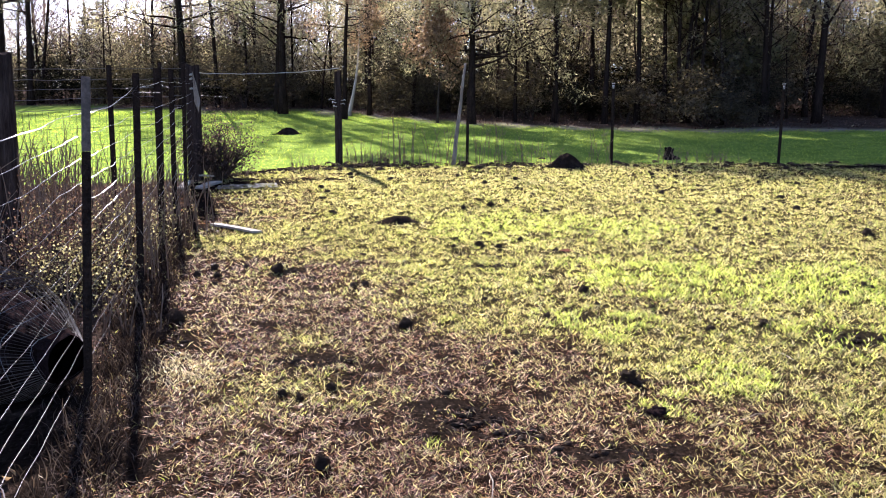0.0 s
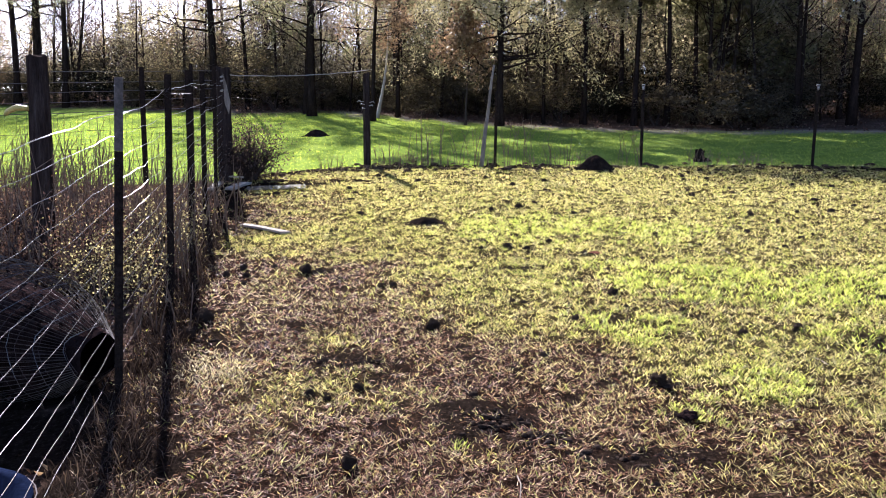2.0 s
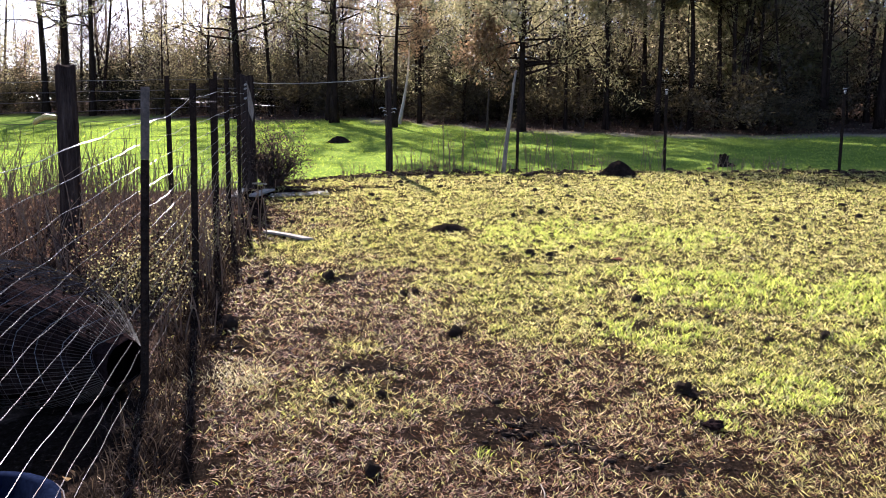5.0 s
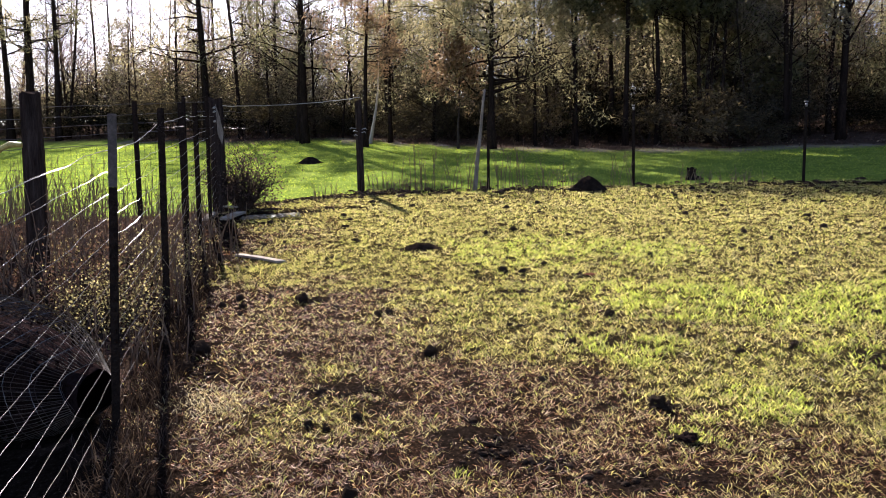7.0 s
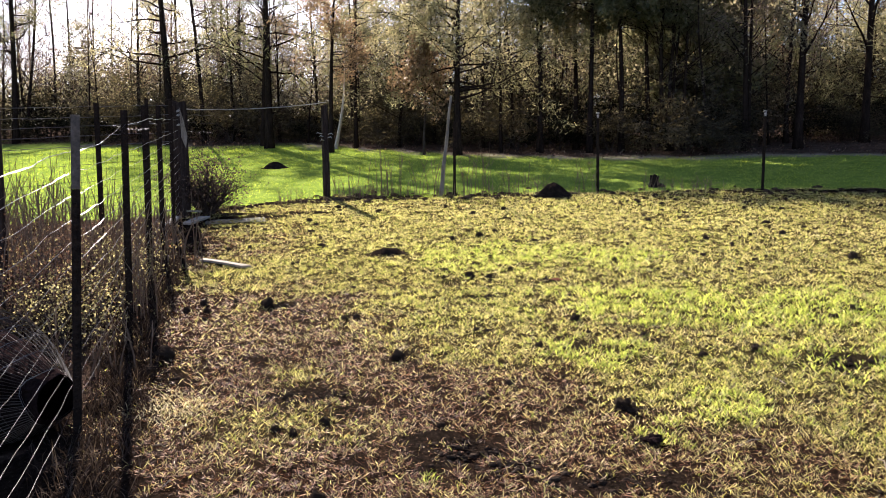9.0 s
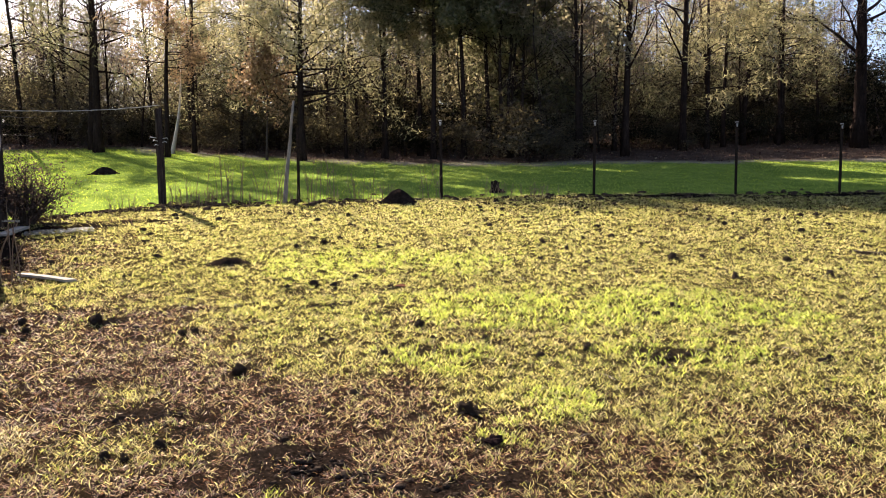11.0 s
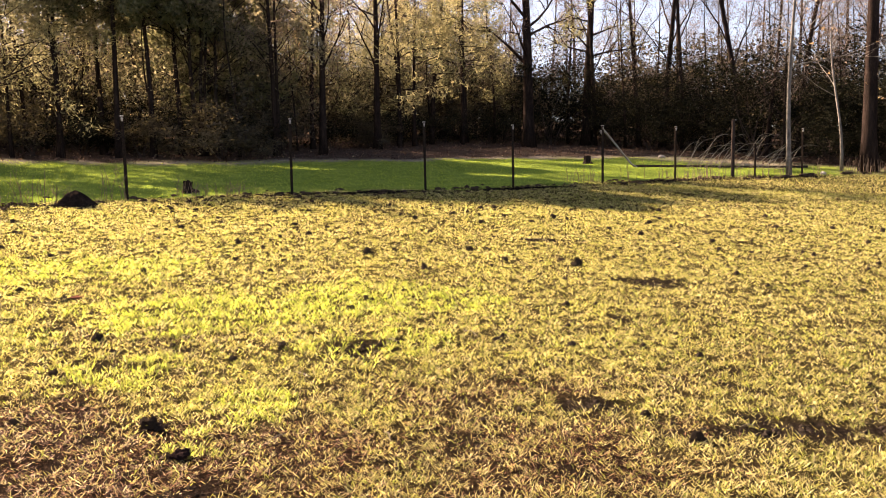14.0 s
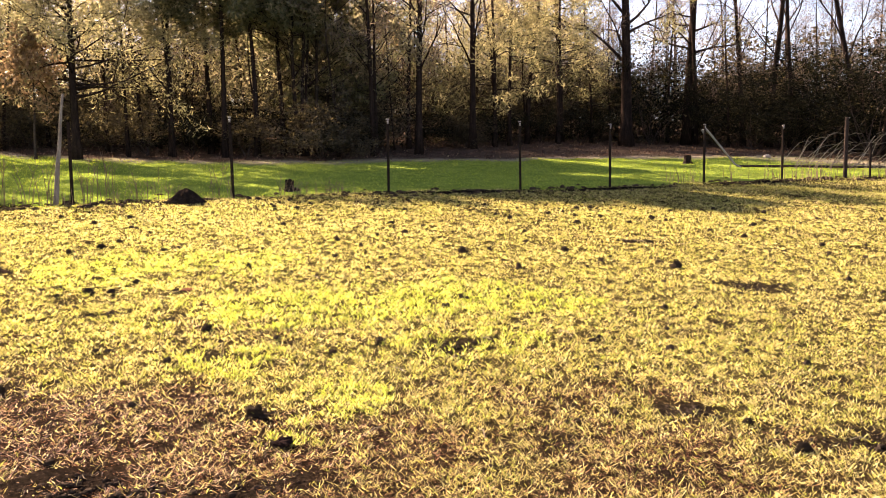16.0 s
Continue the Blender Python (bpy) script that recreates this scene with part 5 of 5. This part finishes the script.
def build_weeds():
    """Dry stalks along the fences."""
    rr = random.Random(12)

    def clump(x, y, n, h, wide, name, label, group):
        top = thing(name, label, "weeds", stand(x, y), group)
        for i in range(n):
            s = Shape()
            px, py = rr.gauss(0, wide), rr.gauss(0, wide * 0.6)
            hh, lx, ly = h * rr.uniform(0.5, 1.1), rr.gauss(0, 0.16), rr.gauss(0, 0.12)
            z = ground_at(x + px, y + py) - ground_at(x, y)
            pts = [(px + lx * t * t * hh, py + ly * t * t * hh, z - 0.02 + hh * t) for t in (0, 0.35, 0.7, 1)]
            s.tube(pts, [0.006, 0.005, 0.004, 0.002], 4, cap=False)
            for k in range(rr.randrange(1, 4)):
                t = rr.uniform(0.4, 0.9)
                b = Vector((px + lx * t * t * hh, py + ly * t * t * hh, z + hh * t))
                s.tube([b, b + Vector((rr.gauss(0, 0.06), rr.gauss(0, 0.05), rr.uniform(0.06, 0.2)))], [0.0035, 0.0015], 3, cap=False)
            part("stalk", s, STALK, top)
        return top
    g = "dry weeds in the field fence"
    for x, y, n, h in ((2.35, 13.6, 5, .5), (2.75, 13.4, 7, .9), (3.0, 13.3, 6, .8), (3.35, 13.1, 4, .7), (3.55, 12.9, 6, .9), (4.15, 12.8, 8, .75), (4.45, 12.7, 7, .85), (4.9, 12.6, 4, .7), (5.05, 12.5, 4, .6), (6.0, 12.15, 5, .6), (6.25, 12.1, 4, .5), (2.1, 13.7, 5, .4), (7.1, 11.9, 2, .3), (7.9, 11.5, 2, .25)):
        clump(x, y, n, h, 0.09, "weed_clump", "tall dry leafless weed stalks", g)
    for k in range(26):
        x = rr.uniform(-0.4, 8.5)
        clump(x, float(fence_line(x)) + rr.uniform(-0.2, 0.2), 7, rr.uniform(0.1, 0.22), 0.14, "weed_clump", "low brown weeds along the fence", g)
    for k in range(22):
        y = rr.uniform(4.4, 11.6)
        clump(float(left_fence_x(y)) + rr.uniform(-0.4, 0.12), y, 7, rr.uniform(0.3, 0.8), 0.12, "weed_clump", "dry brush stalks growing through the wire", "dry brush along the left fence")
    for k in range(52):
        x, y = rr.uniform(-6.5, -1.1), rr.uniform(5.8, 11.5)
        clump(x, y, 18, rr.uniform(0.5, 1.15), 0.3, "weed_clump", "stand of dry brown weed stalks", "dry brush beyond the left fence")
    # green undergrowth by the wires, pale leaves further back
    for i, (x, y, h, mat, lab) in enumerate(((-1.05, 5.6, .4, WITHERED, "green weeds at the foot of the wire fence"), (-1.0, 6.3, .4, WITHERED, "green weeds at the foot of the wire fence"), (-0.95, 7.3, .5, WITHERED, "yellowing weeds at the foot of the wire fence"),
                                               (-1.9, 8.0, .4, WITHERED, "yellowing weeds in the brush"), (-2.6, 7.6, .35, LITTER, "brush with pale withered leaves"), (-1.5, 7.0, .4, LITTER, "brush with pale withered leaves"), (-3.2, 7.3, .4, LITTER, "brush with pale withered leaves"), (-3.0, 9.3, .5, LITTER, "reddish withered brush with dead leaves"), (-1.9, 9.6, .5, LITTER, "reddish withered brush with dead leaves"))):
        shrub("brush", lab, stand(x, y, 30 * i), 400 + i, h, h * 1.3, mat, 1900, 0.017, "undergrowth beyond the left fence", 6)
    for i, (x, y, h) in enumerate(((-1.25, 6.2, .75), (-1.6, 6.1, .85), (-2.2, 6.3, .85), (-3.1, 6.6, .8), (-3.7, 6.8, .9), (-1.25, 7.3, .7), (-2.2, 7.4, .9), (-4.4, 7.2, 1.0))):
        shrub("brush", "brown brush with dry curled leaves", stand(x, y, 40 * i), 430 + i, h * 0.72, h, (LITTER, IVY)[i % 2], 2400, 0.017, "undergrowth beyond the left fence", 9)
    shrub("bramble_bush", "dark leafless bramble bush beside the corner post", stand(-0.18, 12.3), 500, 0.85, 0.8, IVY, 3200, 0.03, "", 44)


def build_left_things():
    rr = random.Random(21)
    # a slumped roll of fence mesh lying behind the wires
    roll = thing("mesh_roll", "slumped roll of old wire mesh lying behind the fence", "wire roll", stand(-1.80, 4.72, 52, 0, 0, 0.2) @ Matrix.Diagonal((1.3, 1, 1.5, 1)))
    for ring, (rad, n, rings) in enumerate(((0.30, 78, 24), (0.28, 40, 26))):
        s = Shape()
        for j in range(n):
            a = 2 * math.pi * j / n + ring * 0.3
            pts = []
            for i in range(19):
                y = -1.15 + 2.3 * i / 18
                k = rad * math.sqrt(max(0.12, 1 - max(0.0, (-0.25 - y) / 0.95) ** 2)) * (1 + 0.10 * noise.noise(Vector((math.cos(a) * 1.5, math.sin(a) * 1.5, y * 1.2 + ring))) + 0.03 * noise.noise(Vector((a * 3, y * 5, ring))))
                pts.append((k * math.cos(a) * 1.18, y + 0.03 * math.sin(a * 3), max(0.0, 0.27 + k * math.sin(a) * 0.92)))
            s.tube(pts, [0.0013] * 19, 3, cap=False)
        for i in range(rings):
            y = -1.15 + 2.3 * i / (rings - 1)
            pts = []
            for j in range(25):
                a = 2 * math.pi * j / 24
                k = rad * math.sqrt(max(0.12, 1 - max(0.0, (-0.25 - y) / 0.95) ** 2)) * (1 + 0.10 * noise.noise(Vector((math.cos(a) * 1.5, math.sin(a) * 1.5, y * 1.2 + ring))))
                pts.append((k * math.cos(a) * 1.18, y + 0.03 * math.sin(a * 3), max(0.0, 0.27 + k * math.sin(a) * 0.92)))
            s.tube(pts, [0.0013] * 25, 3, cap=False)
        part("mesh_layer", s, (WIRE, RUST_WIRE)[ring], roll)
    # filling added inside it, near black: the roll's shade is put into the colour
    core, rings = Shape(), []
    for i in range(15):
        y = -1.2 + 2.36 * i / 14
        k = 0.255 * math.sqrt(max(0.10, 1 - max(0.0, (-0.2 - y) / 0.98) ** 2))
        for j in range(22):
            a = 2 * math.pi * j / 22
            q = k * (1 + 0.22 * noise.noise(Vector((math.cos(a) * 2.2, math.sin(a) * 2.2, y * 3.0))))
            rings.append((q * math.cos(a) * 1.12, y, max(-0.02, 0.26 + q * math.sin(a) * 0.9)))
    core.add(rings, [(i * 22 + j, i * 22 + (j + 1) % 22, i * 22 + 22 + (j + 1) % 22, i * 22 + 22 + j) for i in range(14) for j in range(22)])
    # leaves and straw caught in the mesh
    for i in range(260):
        a, y, w = rr.uniform(0, 2 * math.pi), rr.uniform(-1.15, 1.1), rr.uniform(0.01, 0.03)
        k = 0.28 * math.sqrt(max(0.03, 1 - max(0.0, (-0.25 - y) / 0.92) ** 2))
        c = Vector((k * math.cos(a) * 1.15, y, max(0.02, 0.265 + k * math.sin(a) * 0.92)))
        u, v = Vector((rr.gauss(0, 1), rr.gauss(0, 1), rr.gauss(0, 1))).normalized() * w, Vector((rr.gauss(0, 1), rr.gauss(0, 1), rr.gauss(0, 1))).normalized() * w * 0.5
        core.add([tuple(c + u), tuple(c + v), tuple(c - u), tuple(c - v)], [(0, 1, 2, 3)])
    part("shade_core", core, SHADE_BLACK, roll, "filling of the roll, coloured near black for the shade inside")
    tub = thing("feed_tub", "dark blue plastic tub at the fence foot", "tub", stand(-1.21, 2.67))
    prof = [(0.26, 0.0), (0.33, 0.15), (0.36, 0.16), (0.36, 0.185), (0.31, 0.185), (0.24, 0.03), (0.0, 0.02)]
    s, n = Shape(), 30
    pts = [(r * math.cos(2 * math.pi * j / n), r * math.sin(2 * math.pi * j / n), z) for r, z in prof for j in range(n)]
    s.add(pts, [(i * n + j, i * n + (j + 1) % n, i * n + n + (j + 1) % n, i * n + n + j) for i in range(len(prof) - 1) for j in range(n)])
    part("shell", s, BLUE_PLASTIC, tub, smooth=True)
    part("rim_wire", Shape().tube([(0.37 * math.cos(2 * math.pi * j / 30), 0.37 * math.sin(2 * math.pi * j / 30), 0.172) for j in range(31)], [0.0025] * 31, 5), RUST_WIRE, tub, "pale wire round the rim")


def build_right_things():
    # bundle of bent pale branches and a long rail behind the gate post
    rr = random.Random(3)
    pile = thing("brush_pile", "pile of bent pale cut branches by the gate post", "brush pile", stand(22.2, 8.2))
    for k in range(30):
        s = Shape()
        u = k / 29
        bx, by = -1.2 + 2.6 * u + rr.uniform(-0.2, 0.2), 1.0 - 2.0 * u + rr.uniform(-0.25, 0.25)
        ln, h = rr.uniform(0.5, 1.25), rr.uniform(0.3, 0.98)
        z = ground_at(22.2 + bx, 8.2 + by) - ground_at(22.2, 8.2)
        pts = [(bx + ln * 0.68 * t, by - ln * 0.7 * t + 0.02 * math.sin(9 * t + k), z + h * math.sin(min(1.0, t * 1.1) * math.pi * 0.58)) for t in (0, .2, .4, .6, .8, 1)]
        s.tube(pts, [0.010, 0.009, 0.008, 0.006, 0.005, 0.003], 5)
        part("branch", s, POLE_WOOD, pile)
    a, b = Vector((20.13, 10.08, 0)), Vector((24.6, 6.75, 0))
    rail = Shape().tube([(a.lerp(b, i / 10).x, a.lerp(b, i / 10).y, ground_at(*a.lerp(b, i / 10).xy) + 0.03) for i in range(11)], [0.034] * 11, 8)
    solid("fallen_rail", rail, OLD_WOOD, "long weathered rail lying in the grass", "rail")
    for i, (x, y, s) in enumerate(((17.3, 7.4, 0.16), (18.5, 7.1, 0.2), (20.4, 6.0, 0.25), (21.4, 5.8, 0.3), (22.8, 5.3, 0.25), (16.3, 7.9, 0.12), (23.3, 4.9, 0.2))):
        solid("soil_bank", Shape().lump((0, 0, 0), (s * 0.9, s * 0.5, s * 0.22), 60 + i, 0.9, 8, 16, 0.15), MOULD, "low heap of soil and leaves under the fence", "debris", stand(x, y, -20), "debris heaps at the paddock corner")
    for i, (x, y, s) in enumerate(((22.3, 5.7, 0.10), (24.9, 11.5, 0.14))):
        solid("stone", Shape().lump((0, 0, 0.1 * s), (s, s * 0.8, s * 0.6), 80 + i, 0.35, 8, 12, 0.3), PALE_WOOD, "pale rounded stone on the ground", "stone", stand(x, y), smooth=True)
    for i in range(26):
        x = rr.uniform(15.0, 26.0)
        y = float(fence_line(x)) + rr.uniform(-0.3, 0.4)
        top = thing("weed_clump", "dry weeds at the paddock corner", "weeds", stand(x, y), "dry weeds at the paddock corner")
        for k in range(6):
            px, py, hh = rr.gauss(0, 0.2), rr.gauss(0, 0.15), rr.uniform(0.15, 0.5)
            s = Shape().tube([(px, py, -0.02), (px + rr.gauss(0, 0.05), py, hh * 0.5), (px + rr.gauss(0, 0.12), py, hh)], [0.007, 0.005, 0.003], 4, cap=False)
            part("stalk", s, STALK, top)


build_ground_things()
build_weeds()
build_left_things()
build_right_things()
